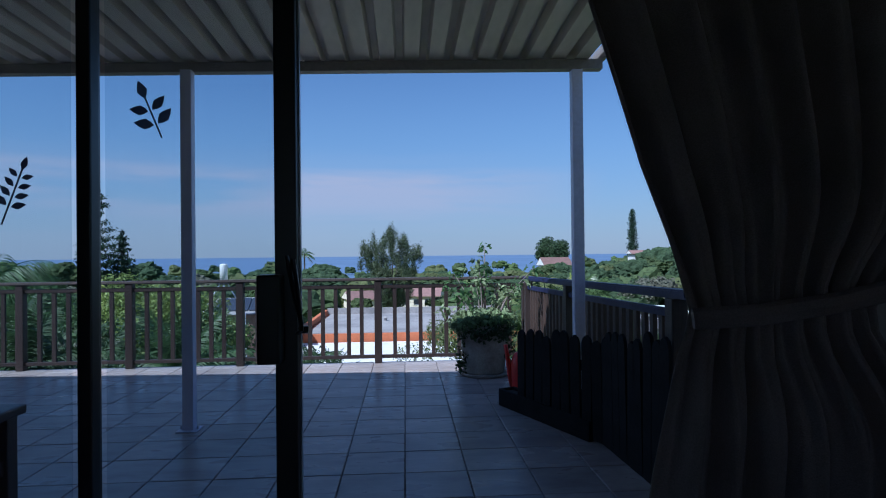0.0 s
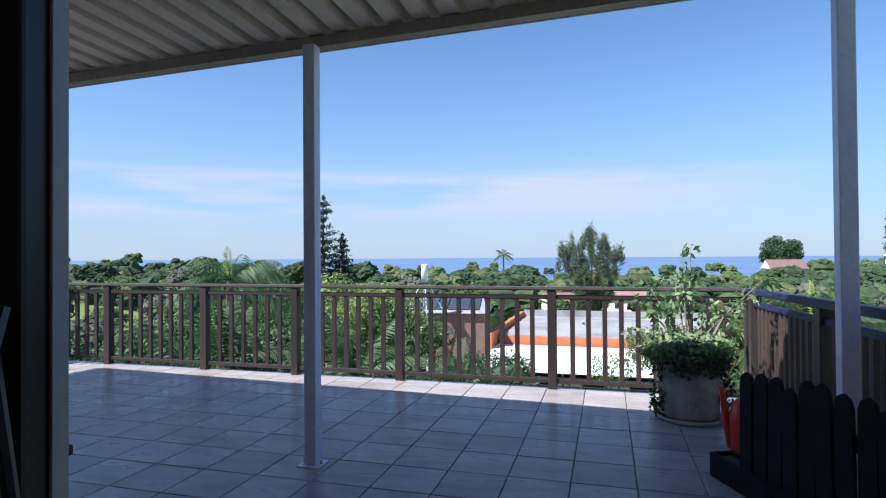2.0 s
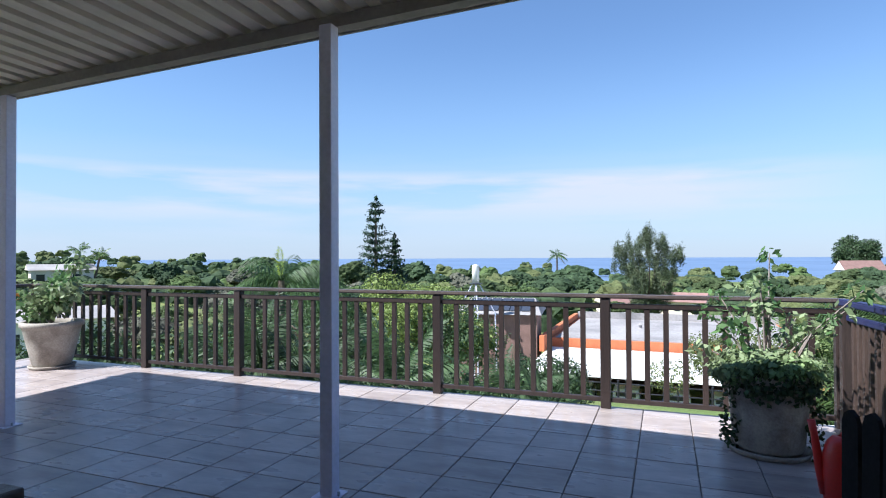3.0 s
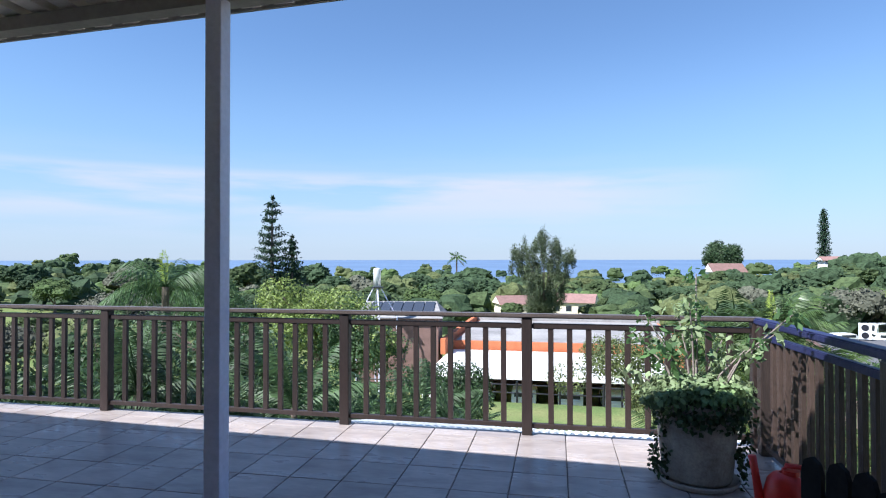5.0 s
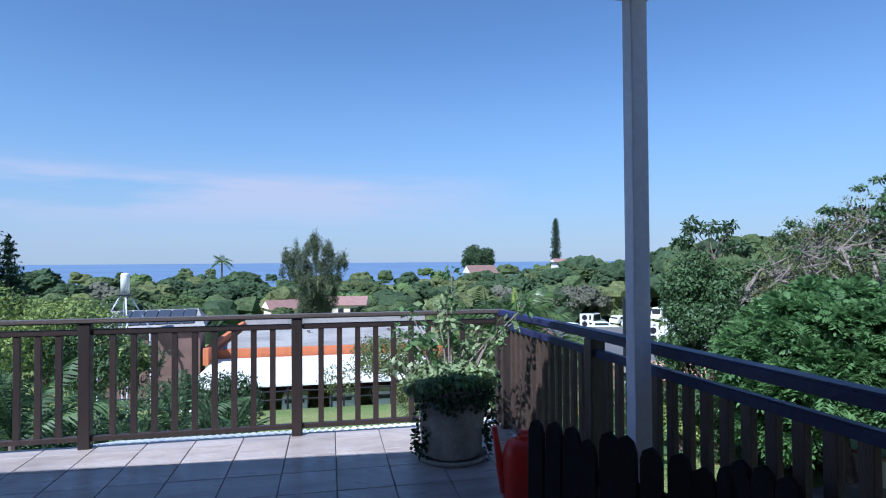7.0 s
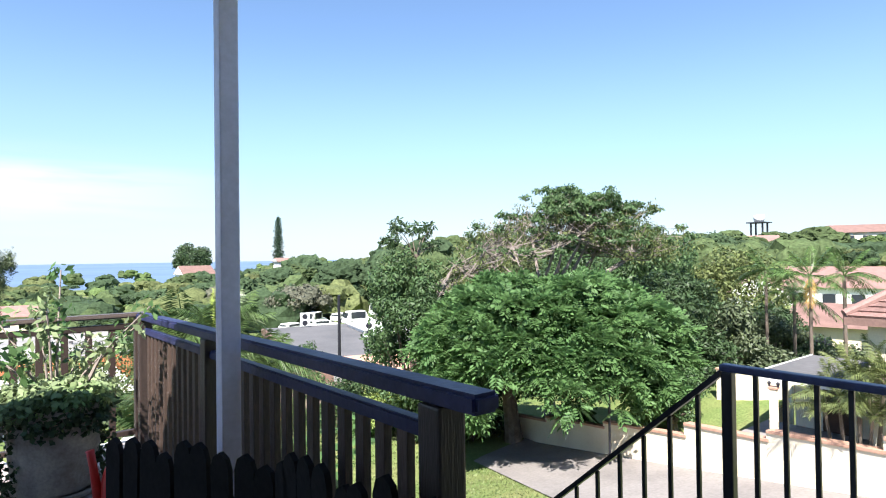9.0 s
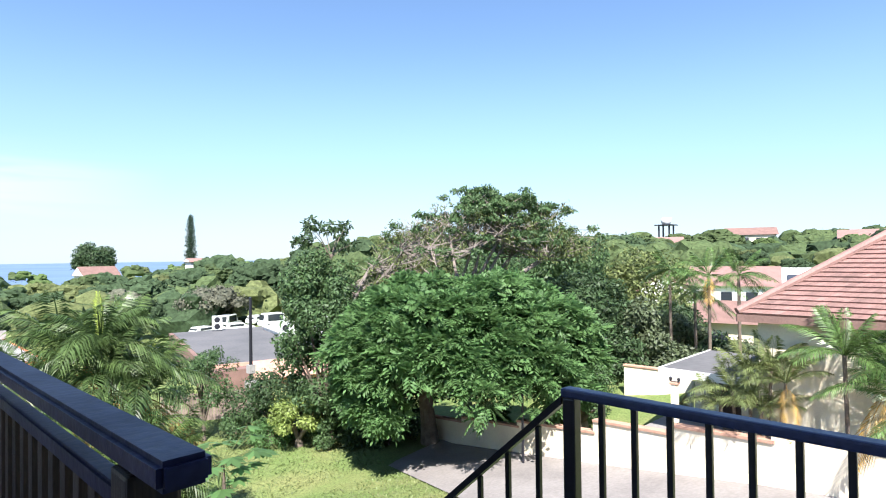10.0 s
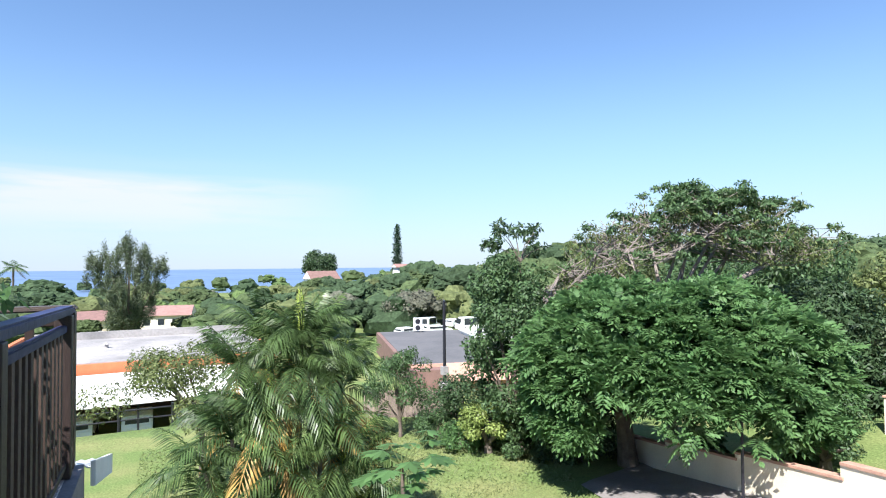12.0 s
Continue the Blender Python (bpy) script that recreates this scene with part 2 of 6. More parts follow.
def glass_material():
    m = bpy.data.materials.new("clear_pane")
    m.use_nodes = True
    n, l = m.node_tree.nodes, m.node_tree.links
    t = n.new("ShaderNodeBsdfTransparent")
    t.inputs[0].default_value = (0.90, 0.93, 0.95, 1)
    g = n.new("ShaderNodeBsdfGlossy")
    g.inputs["Roughness"].default_value = 0.02
    lw = n.new("ShaderNodeLayerWeight")
    pw = n.new("ShaderNodeMath")
    pw.operation = "POWER"
    pw.inputs[1].default_value = 4.0
    l.new(lw.outputs["Facing"], pw.inputs[0])
    f = n.new("ShaderNodeMapRange")
    f.inputs["To Min"].default_value, f.inputs["To Max"].default_value = 0.03, 0.6
    l.new(pw.outputs[0], f.inputs["Value"])
    mx = n.new("ShaderNodeMixShader")
    l.new(f.outputs[0], mx.inputs[0]); l.new(t.outputs[0], mx.inputs[1]); l.new(g.outputs[0], mx.inputs[2])
    l.new(mx.outputs[0], n["Material Output"].inputs["Surface"])
    return m


M_GLASS = glass_material()


# ---- builders ----
def mesh_ob(name, data, mat, parent=None, label="", smooth=False):
    ob = new(name, data)
    data.materials.append(mat)
    if smooth:
        data.polygons.foreach_set("use_smooth", [True] * len(data.polygons))
    ob.parent = parent
    return tagged(ob, label)


def part(name, bm, mat, parent=None, label="", smooth=False):
    data = bpy.data.meshes.new(name)
    bm.to_mesh(data)
    bm.free()
    return mesh_ob(name, data, mat, parent, label, smooth)


def part_np(name, verts, faces, mat, parent=None, label="", smooth=False):
    data = bpy.data.meshes.new(name)
    data.from_pydata([tuple(v) for v in verts] if not isinstance(verts, np.ndarray) else verts.tolist(), [], faces if isinstance(faces, list) else faces.tolist())
    data.update()
    return mesh_ob(name, data, mat, parent, label, smooth)


def thing(name, place, label, category, group="", turn=0.0):
    e = new(name)
    e.empty_display_size = 0.2
    e.location = place
    e.rotation_euler = (0, 0, radians(turn))
    return tagged(e, label, category, group)


def box(bm, x0, y0, z0, x1, y1, z1, bevel=0.0, m=None):
    made = bmesh.ops.create_cube(bm, size=1.0)["verts"]
    for v in made:
        v.co = Vector((x0 + (x1 - x0) * (v.co.x + 0.5), y0 + (y1 - y0) * (v.co.y + 0.5), z0 + (z1 - z0) * (v.co.z + 0.5)))
    if bevel:
        edges = list({e for v in made for e in v.link_edges})
        made = bmesh.ops.bevel(bm, geom=edges, offset=bevel, segments=2, profile=0.6, affect="EDGES")["verts"]
    if m is not None:
        bmesh.ops.transform(bm, matrix=m, verts=list(made))
    return bm


def boxed(*a, **k):
    return box(bmesh.new(), *a, **k)


def tube(bm, points, radii, seg=8):
    """A tapered tube along points."""
    rings = []
    pts = [Vector(p) for p in points]
    for i, p in enumerate(pts):
        d = (pts[min(i + 1, len(pts) - 1)] - pts[max(i - 1, 0)]).normalized()
        a = d.orthogonal().normalized() if abs(d.z) < 0.9 else Vector((1, 0, 0)).cross(d).normalized()
        b = d.cross(a)
        r = radii[i] if isinstance(radii, (list, tuple)) else radii
        rings.append([bm.verts.new(p + r * (math.cos(k * math.tau / seg) * a + math.sin(k * math.tau / seg) * b)) for k in range(seg)])
    for r0, r1 in zip(rings, rings[1:]):
        for k in range(seg):
            bm.faces.new((r0[k], r0[(k + 1) % seg], r1[(k + 1) % seg], r1[k]))
    bm.faces.new(rings[0][::-1])
    bm.faces.new(rings[-1])
    return bm


def lathe(bm, profile, seg=28, cx=0.0, cy=0.0):
    rings = [[bm.verts.new((cx + r * math.cos(k * math.tau / seg), cy + r * math.sin(k * math.tau / seg), z)) for k in range(seg)] for r, z in profile]
    for r0, r1 in zip(rings, rings[1:]):
        for k in range(seg):
            bm.faces.new((r0[k], r0[(k + 1) % seg], r1[(k + 1) % seg], r1[k]))
    return bm


def leaf_cloud(rng, blobs, count, size, flat=0.0, droop=0.3, narrow=0.45, shell=0.75, ruffle=0.55):
    """Leaves on the outer part of lumpy blobs (centre, radii): one pointed quad a leaf."""
    vol = np.array([r[0] * r[1] + r[1] * r[2] + r[0] * r[2] for _, r in blobs])
    pick = rng.choice(len(blobs), count, p=vol / vol.sum())
    c = np.array([b[0] for b in blobs], float)[pick]
    r = np.array([b[1] for b in blobs], float)[pick]
    d = rng.normal(size=(count, 3))
    d /= np.linalg.norm(d, axis=1)[:, None]
    wob = 1 + 0.16 * np.sin(7 * d[:, :1] + pick[:, None]) * np.cos(6 * d[:, 1:2] + 2 * pick[:, None]) + 0.1 * np.sin(13 * d[:, 2:3] + 11 * d[:, :1])
    rad = shell + (1.02 - shell) * rng.random((count, 1)) ** 0.5
    p = c + d * r * rad * wob
    up = rng.normal(size=(count, 3)) * ruffle + np.array([0, 0, 0.35 + flat]) + d
    ax = rng.normal(size=(count, 3)) * 0.7 + 0.35 * d
    ax[:, 2] -= droop
    ax -= up * ((ax * up).sum(1) / (up * up).sum(1))[:, None] * 0.85
    ax /= np.linalg.norm(ax, axis=1)[:, None] + 1e-9
    sd = np.cross(ax, up)
    sd /= np.linalg.norm(sd, axis=1)[:, None] + 1e-9
    nr = np.cross(sd, ax)
    s = size * (0.6 + 0.8 * rng.random((count, 1)))
    v = np.empty((count, 4, 3))
    v[:, 0] = p
    v[:, 1] = p + ax * s * 0.5 + sd * s * narrow * 0.5 - nr * s * 0.08
    v[:, 2] = p + ax * s - nr * s * 0.15
    v[:, 3] = p + ax * s * 0.5 - sd * s * narrow * 0.5 - nr * s * 0.08
    return v.reshape(-1, 3), np.arange(count * 4).reshape(-1, 4)


def feathers(rng, p, ax, length, pairs=4, droop=0.8):
    """Pinnate leaves that start at p and head along ax: drooping stalks with paired leaflets and a tip leaflet."""
    n = len(p)
    sd = np.cross(ax, np.array((0, 0, 1.0)) + rng.normal(size=(n, 3)) * 0.4)
    sd /= np.linalg.norm(sd, axis=1)[:, None] + 1e-9
    nr = np.cross(sd, ax)
    ln = length * (0.7 + 0.6 * rng.random((n, 1)))
    quads = []
    for k in range(pairs + 1):
        s = 0.25 + 0.7 * k / pairs
        o = p + ax * ln * s - np.array((0, 0, 1.0)) * ln * droop * 0.5 * s * s
        w = ln * (0.42 - 0.2 * abs(s - 0.5))
        for sg in ((-1, 1) if k < pairs else (0,)):
            tip = o + sd * sg * w + ax * w * (0.5 if sg else 1.0) - nr * w * 0.2 - np.array((0, 0, 1.0)) * w * 0.25 * droop
            q = ax * w * 0.29 if sg else sd * w * 0.27
            mid = (o + tip) / 2 + nr * w * 0.06
            quads.append(np.stack([o, mid + q, tip, mid - q], 1))
    v = np.stack(quads, 1).reshape(-1, 3)
    return v, np.arange(len(v)).reshape(-1, 4)


def rosettes(rng, centres, outs, per, length, pairs=4, droop=0.8):
    """Tufts of pinnate leaves spreading from each centre, leaning the way of outs."""
    n = len(centres) * per
    c = np.repeat(np.array(centres, float), per, 0)
    o = np.repeat(np.array(outs, float), per, 0)
    ax = rng.normal(size=(n, 3)) * np.array((1, 1, 0.6)) + o * 0.9
    ax /= np.linalg.norm(ax, axis=1)[:, None] + 1e-9
    return feathers(rng, c + ax * length * 0.1, ax, length, pairs, droop)


def ball_mesh(fine):
    bm = bmesh.new()
    bmesh.ops.create_icosphere(bm, subdivisions=fine, radius=1.0)
    v = np.array([q.co[:] for q in bm.verts])
    f = np.array([[q.index for q in p.verts] for p in bm.faces])
    bm.free()
    return v, f[v[f].mean(1)[:, 2] > -0.35]


BALLS = {2: ball_mesh(2), 3: ball_mesh(3)}


def clumps(rng, blobs, rough=0.2, fine=3):
    """Knobbly leaf clumps (centre, radii), each a dome with an uneven surface and no underside."""
    vs, fs, k = [], [], 0
    ball, face = BALLS[fine]
    for c, r in blobs:
        a = rng.random() * math.tau
        d = np.stack([ball[:, 0] * math.cos(a) - ball[:, 1] * math.sin(a), ball[:, 0] * math.sin(a) + ball[:, 1] * math.cos(a), ball[:, 2]], -1)
        p, q = rng.random(3) * 6.28, rng.uniform(3.5, 6.0, 3)
        lump = (np.sin(d[:, 0] * q[0] + p[0]) * np.sin(d[:, 1] * q[1] + p[1]) + np.sin(d[:, 2] * q[2] + p[2]) * np.sin((d[:, 0] + d[:, 1]) * q[0]))[:, None]
        w = 1 + 0.13 * lump + rough * rng.uniform(-1, 1, (len(d), 1))
        vs.append(np.array(c) + (d * w + rng.normal(size=d.shape) * 0.05) * np.array(r))
        fs.append(face + k)
        k += len(d)
    return np.concatenate(vs), np.concatenate(fs)


def crown_blobs(rng, centre, radii, count, size):
    """Small lumps set over the upper part of an ellipsoid, for an uneven crown."""
    out = []
    for _ in range(count):
        d = rng.normal(size=3)
        d /= np.linalg.norm(d)
        d[2] = d[2] if d[2] > -0.45 else -d[2]
        k = size * (0.7 + 0.6 * rng.random())
        out.append((np.array(centre) + d * np.array(radii) * (0.6 + 0.35 * rng.random()), (k, k, k * 0.75)))
    return out


def tree(name, base, height, radii, label, mats, seed, leaves=2500, size=0.3, lumps=14, lump=None, trunk=0.2, lean=(0, 0), category="tree", group="", ruffle=0.55, narrow=0.45):
    """A broadleaf tree: tapered trunk, limbs into the crown, and a lumpy crown of single leaves."""
    rng = np.random.default_rng(seed)
    e = thing(name, base, label, category, group)
    top = np.array([lean[0], lean[1], height - radii[2]])
    blobs = crown_blobs(rng, top, radii, lumps, lump or min(radii) * 0.5)
    bm = bmesh.new()
    fork = Vector((lean[0] * 0.5, lean[1] * 0.5, max(0.3, (height - 2 * radii[2]) + 0.35 * radii[2])))
    tube(bm, [(0, 0, -0.3), (0.03, 0, fork.z * 0.5), fork], [trunk * 1.3, trunk, trunk * 0.8], 8)
    for b, _ in blobs[: min(9, len(blobs))]:
        mid = fork.lerp(Vector(b), 0.5) + Vector((0, 0, 0.1 * radii[2]))
        tube(bm, [fork, mid, Vector(b)], [trunk * 0.6, trunk * 0.35, trunk * 0.12], 5)
    part("trunk", bm, M_BARK, e)
    v, f = leaf_cloud(rng, blobs, leaves, size, ruffle=ruffle, narrow=narrow)
    part_np("crown", v, f, mats, e)
    return e


def frond(rng, length, width, bend, rise, leaflets=26, droop=0.5):
    """A feather palm frond from the origin towards +x: leaflets and midrib as one mesh of quads."""
    vs, fs = [], []
    def at(s):
        return np.array([length * s * (1 - 0.12 * bend * s), 0, rise * s - bend * s * s])
    for i in range(leaflets):
        s = 0.12 + 0.88 * i / (leaflets - 1)
        p, q = at(s), at(min(1, s + 0.02))
        w = width * (math.sin(min(1.0, (s + 0.05)) * math.pi * 0.93) ** 0.6) * (0.85 + 0.3 * rng.random())
        for sg in (-1, 1):
            tip = p + np.array([0.62 * w, sg * w * 0.78, -droop * w * (0.6 + 0.6 * rng.random())])
            mid = (p + tip) / 2 + np.array([0, 0, 0.12 * w])
            t = np.array([(0.035 * length / 2 + 0.012) * 22 / max(22, leaflets), 0, 0])
            k = len(vs)
            vs += [p, mid + t, tip, mid - t * 0.4]
            fs.append((k, k + 1, k + 2, k + 3))
    for i in range(8):
        a, b = at(i / 8), at((i + 1) / 8)
        r = 0.02 * length / 2 * (1 - i / 9)
        for o in ((0, r, 0), (0, 0, r)):
            o = np.array(o)
            k = len(vs)
            vs += [a - o, b - o, b + o, a + o]
            fs.append((k, k + 1, k + 2, k + 3))
    return np.array(vs), np.array(fs)


def turned(v, yaw, tilt, place):
    cy, sy, ct, st = math.cos(yaw), math.sin(yaw), math.cos(tilt), math.sin(tilt)
    x, y, z = v[:, 0] * ct - v[:, 2] * st, v[:, 1], v[:, 0] * st + v[:, 2] * ct
    return np.stack([x * cy - y * sy + place[0], x * sy + y * cy + place[1], z + place[2]], -1)


def palm(name, base, stems, label, seed, fronds=9, length=1.8, width=0.38, group="", trunk=0.05, dry=0.12, young=0.0, mat=None, category="palm", leaflets=26, droop=0.5, sag=0.5, low=-0.15):
    """A feather palm; stems: (dx, dy, height) each with its own trunk and head of fronds."""
    rng = np.random.default_rng(seed)
    e = thing(name, base, label, category, group)
    green, old, fresh = ([], []), ([], []), ([], [])
    for dx, dy, h in stems:
        bm = bmesh.new()
        tube(bm, [(dx * 0.3, dy * 0.3, -0.3), (dx * 0.8, dy * 0.8, h * 0.5), (dx, dy, h)], [trunk * 1.2, trunk, trunk * 0.9], 7)
        part("stem", bm, M_BARK, e)
        for i in range(fronds):
            tilt = rng.uniform(low, 1.25)
            v, f = frond(rng, length * rng.uniform(0.75, 1.1), width, length * 0.1, length * 0.1, leaflets, droop)
            u = rng.random()
            dest = old if (u < dry and tilt < 0.5) else fresh if u > 1 - young else green
            if dest is old:
                tilt = rng.uniform(-0.9, -0.3)
            if dest is fresh:
                tilt = 1.35
                v = v * np.array((0.6, 0.35, 0.6))
            v = turned(v, i * 2.4 + rng.random(), tilt, (0, 0, 0))
            far = 0.65 * (v[:, 0] ** 2 + v[:, 1] ** 2) + 0.35 * (v ** 2).sum(1)
            v[:, 2] -= sag * rng.uniform(0.7, 1.3) * (0.15 if dest is fresh else 1.0) * far / length
            v = v + np.array((dx, dy, h))
            dest[1].append(f + sum(len(a) for a in dest[0]))
            dest[0].append(v)
    for (vs, fs), m, nm in ((green, mat or L_PALM, "fronds"), (old, L_DRY, "dry_fronds"), (fresh, L_YELLOW, "young_fronds")):
        if vs:
            part_np(nm, np.concatenate(vs), np.concatenate(fs), m, e)
    return e


# ---- terrain ----
def lerp_table(v, table):
    for (a, za), (b, zb) in zip(table, table[1:]):
        if v <= b:
            s = max(0.0, (v - a) / (b - a))
            return za + (zb - za) * s
    return table[-1][1]


def ground_z(x, y):
    """The height of the ground."""
    z = lerp_table(y, [(4, -3.9), (8, -4.6), (13, -5.6), (22, -7.3), (39.5, -7.4), (41, -9.3), (75, -9.6), (140, -12), (300, -15), (700, -24)])
    far = min(1.0, max(0.0, (math.hypot(x, y) - 45) / 120))
    ang = math.atan2(x, max(y, 0.01))
    right = min(1.0, max(0.0, (ang - 0.35) / 0.55))
    left = min(1.0, max(0.0, (-ang - 0.45) / 0.4))
    z += far * (right * 11.0 + left * 6.0)
    if y > 700 or math.hypot(x, y) > 900:
        z = min(z, -24)
    return z


def build_ground():
    xs = sorted(set([*np.arange(-60, 60.1, 1.5), *np.arange(-300, 301, 12.0), *np.arange(-2400, 2401, 120.0)]))
    ys = sorted(set([*np.arange(-12, 60.1, 1.5), *np.arange(-60, 301, 12.0), *np.arange(-600, 1801, 120.0)]))
    vs = [(x, y, ground_z(x, y)) for y in ys for x in xs]
    w = len(xs)
    fs = [(j * w + i, j * w + i + 1, (j + 1) * w + i + 1, (j + 1) * w + i) for j in range(len(ys) - 1) for i in range(w - 1)]
    tagged(part_np("ground", vs, fs, M_GRASS, smooth=True), "sloping grassy ground falling towards the sea", "ground", kind="structure")
    bm = bmesh.new()
    box(bm, -4900, -1500, -30, 4900, 4850, -19.0)
    tagged(part("water", bm, M_SEA), "deep blue sea reaching the horizon", "sea", kind="structure")


build_ground()


# ---- house: slab, walls, roof ----
def structure(name, bm, mat, label, category):
    return tagged(part(name, bm, mat), label, category, kind="structure")


structure("floor", boxed(-8.1, 3.15, -0.25, 1.33, 8.58, -0.012), M_GROUT, "veranda floor slab under square glazed tiles", "floor")
structure("floor_indoor", boxed(-5.0, -3.0, -0.25, 3.2, 3.15, 0.0), M_WALLIN, "dark indoor floor of the living room", "floor")
# opening and window here are added, out of view, to brighten the room
bm = bmesh.new()
box(bm, -5.0, -3.2, -0.25, -1.8, -3.0, 2.75)
box(bm, 1.2, -3.2, -0.25, 3.2, -3.0, 2.75)
box(bm, -1.8, -3.2, -0.25, 1.2, -3.0, 0.9)
box(bm, -1.8, -3.2, 2.2, 1.2, -3.0, 2.75)
structure("wall_south", bm, M_WALLIN, "plain plastered wall at the back of the room, with an added daylight opening", "wall")
win = tagged(thing("window_1", (-0.3, -3.1, 0.9), "unseen wide window added at the back to let daylight in", "window"), kind="structure")
for fx in (-1.5, -0.03, 1.44):
    part("window_frame", boxed(fx, -0.03, 0, fx + 0.06, 0.03, 1.3, 0.004), M_FRAME, win)
for fx in (-1.43, 0.04):
    g = part("pane", boxed(fx, -0.003, 0.0, fx + 1.39, 0.003, 1.3), M_GLASS, win)
    g.visible_shadow = False
structure("wall_east", boxed(3.0, -3.0, 0.0, 3.2, 3.05, 2.75), M_WALLIN, "plain plastered side wall of the room", "wall")
structure("wall_west", boxed(-5.2, -3.2, -0.25, -5.0, 3.05, 2.75), M_WALLIN, "plain plastered side wall of the room", "wall")
bm = bmesh.new()
box(bm, 0.95, 3.05, 0.0, 3.2, 3.25, 2.75)
box(bm, -8.1, 3.05, 0.0, -3.2, 3.25, 2.75)
box(bm, -3.2, 3.05, 2.25, 0.95, 3.25, 2.75)
structure("wall_north", bm, M_WALLIN, "plastered house wall with the sliding door opening", "wall")
structure("ceiling", boxed(-5.2, -3.2, 2.75, 3.2, 3.13, 2.85), M_WALLIN, "plain ceiling of the living room", "ceiling")
structure("wall_below", boxed(-8.0, 3.1, -9.0, 1.2, 8.3, -0.26), M_WHITE, "painted wall of the storey below the veranda", "wall")


def front_y(x):
    """The roof's front edge is not quite parallel to the house."""
    return 6.13 - 0.06 * (x - 1.28)


def build_roof():
    """Ribbed sheet on a front beam; the ribs run from the house to the beam."""
    pitch, depth = 0.183, 0.08
    x0, x1, ya, za, zb = -7.5, 1.28, 3.09, ROOF_BACK, ROOF_FRONT
    prof = []
    x = x0
    while x < x1:
        prof += [(x, 0), (x + 0.105, 0), (x + 0.12, depth), (x + 0.168, depth)]
        x += pitch
    prof = [(min(px, x1), pz) for px, pz in prof]
    bm = bmesh.new()
    rows = [[bm.verts.new((px, front_y(px) if k else ya, (zb if k else za) + pz + t)) for px, pz in prof] for t in (0.0, 0.006) for k in (0, 1)]
    for a, b in ((0, 1), (2, 3), (1, 3)):
        for i in range(len(prof) - 1):
            if prof[i + 1][0] > prof[i][0]:
                bm.faces.new((rows[a][i], rows[a][i + 1], rows[b][i + 1], rows[b][i]))
    structure("ceiling_veranda", bm, M_ROOFSHEET, "cream ribbed metal roof sheet over the veranda", "roof")
    bm = bmesh.new()
    box(bm, x0, -0.24, zb - 0.075, x1 + 0.02, -0.16, zb - 0.003, 0)
    for v in bm.verts:
        v.co.y += front_y(v.co.x)
    structure("trim_beam", bm, M_FASCIA, "painted steel beam under the roof's front edge", "beam")
    bm = bmesh.new()
    box(bm, x0, 0.003, zb - 0.012, x1 + 0.02, 0.02, zb + 0.1, 0)
    for v in bm.verts:
        v.co.y += front_y(v.co.x)
    structure("trim_front", bm, M_FASCIA, "painted flashing along the roof's front edge", "fascia")
    bm = bmesh.new()
    box(bm, x1 + 0.022, 3.09, zb - 0.002, x1 + 0.05, front_y(x1), zb + 0.11, 0.003)
    structure("trim_edge", bm, M_FASCIA, "painted fascia along the roof's side edge", "fascia")


ROOF_BACK, ROOF_FRONT = 2.86, 2.73
build_roof()


def roof_post(x, y):
    e = thing("roof_post", (x, y, 0), "square grey painted steel veranda post on a base plate", "post", "veranda posts")
    h = ROOF_FRONT - 0.077
    part("shaft", boxed(-0.04, -0.04, 0.008, 0.04, 0.04, h, 0.006), M_POST, e)
    part("base_plate", boxed(-0.075, -0.075, 0.0, 0.075, 0.075, 0.008, 0.002), M_POST, e)
    for dx in (-0.058, 0.058):
        part("bolt", tube(bmesh.new(), [(dx, 0, 0.008), (dx, 0, 0.03)], 0.008, 6), M_FRAMELIGHT, e)
    return e


for px, py in ((1.11, 5.935), (-1.788, 6.045), (-4.95, 6.29)):
    roof_post(px, py)


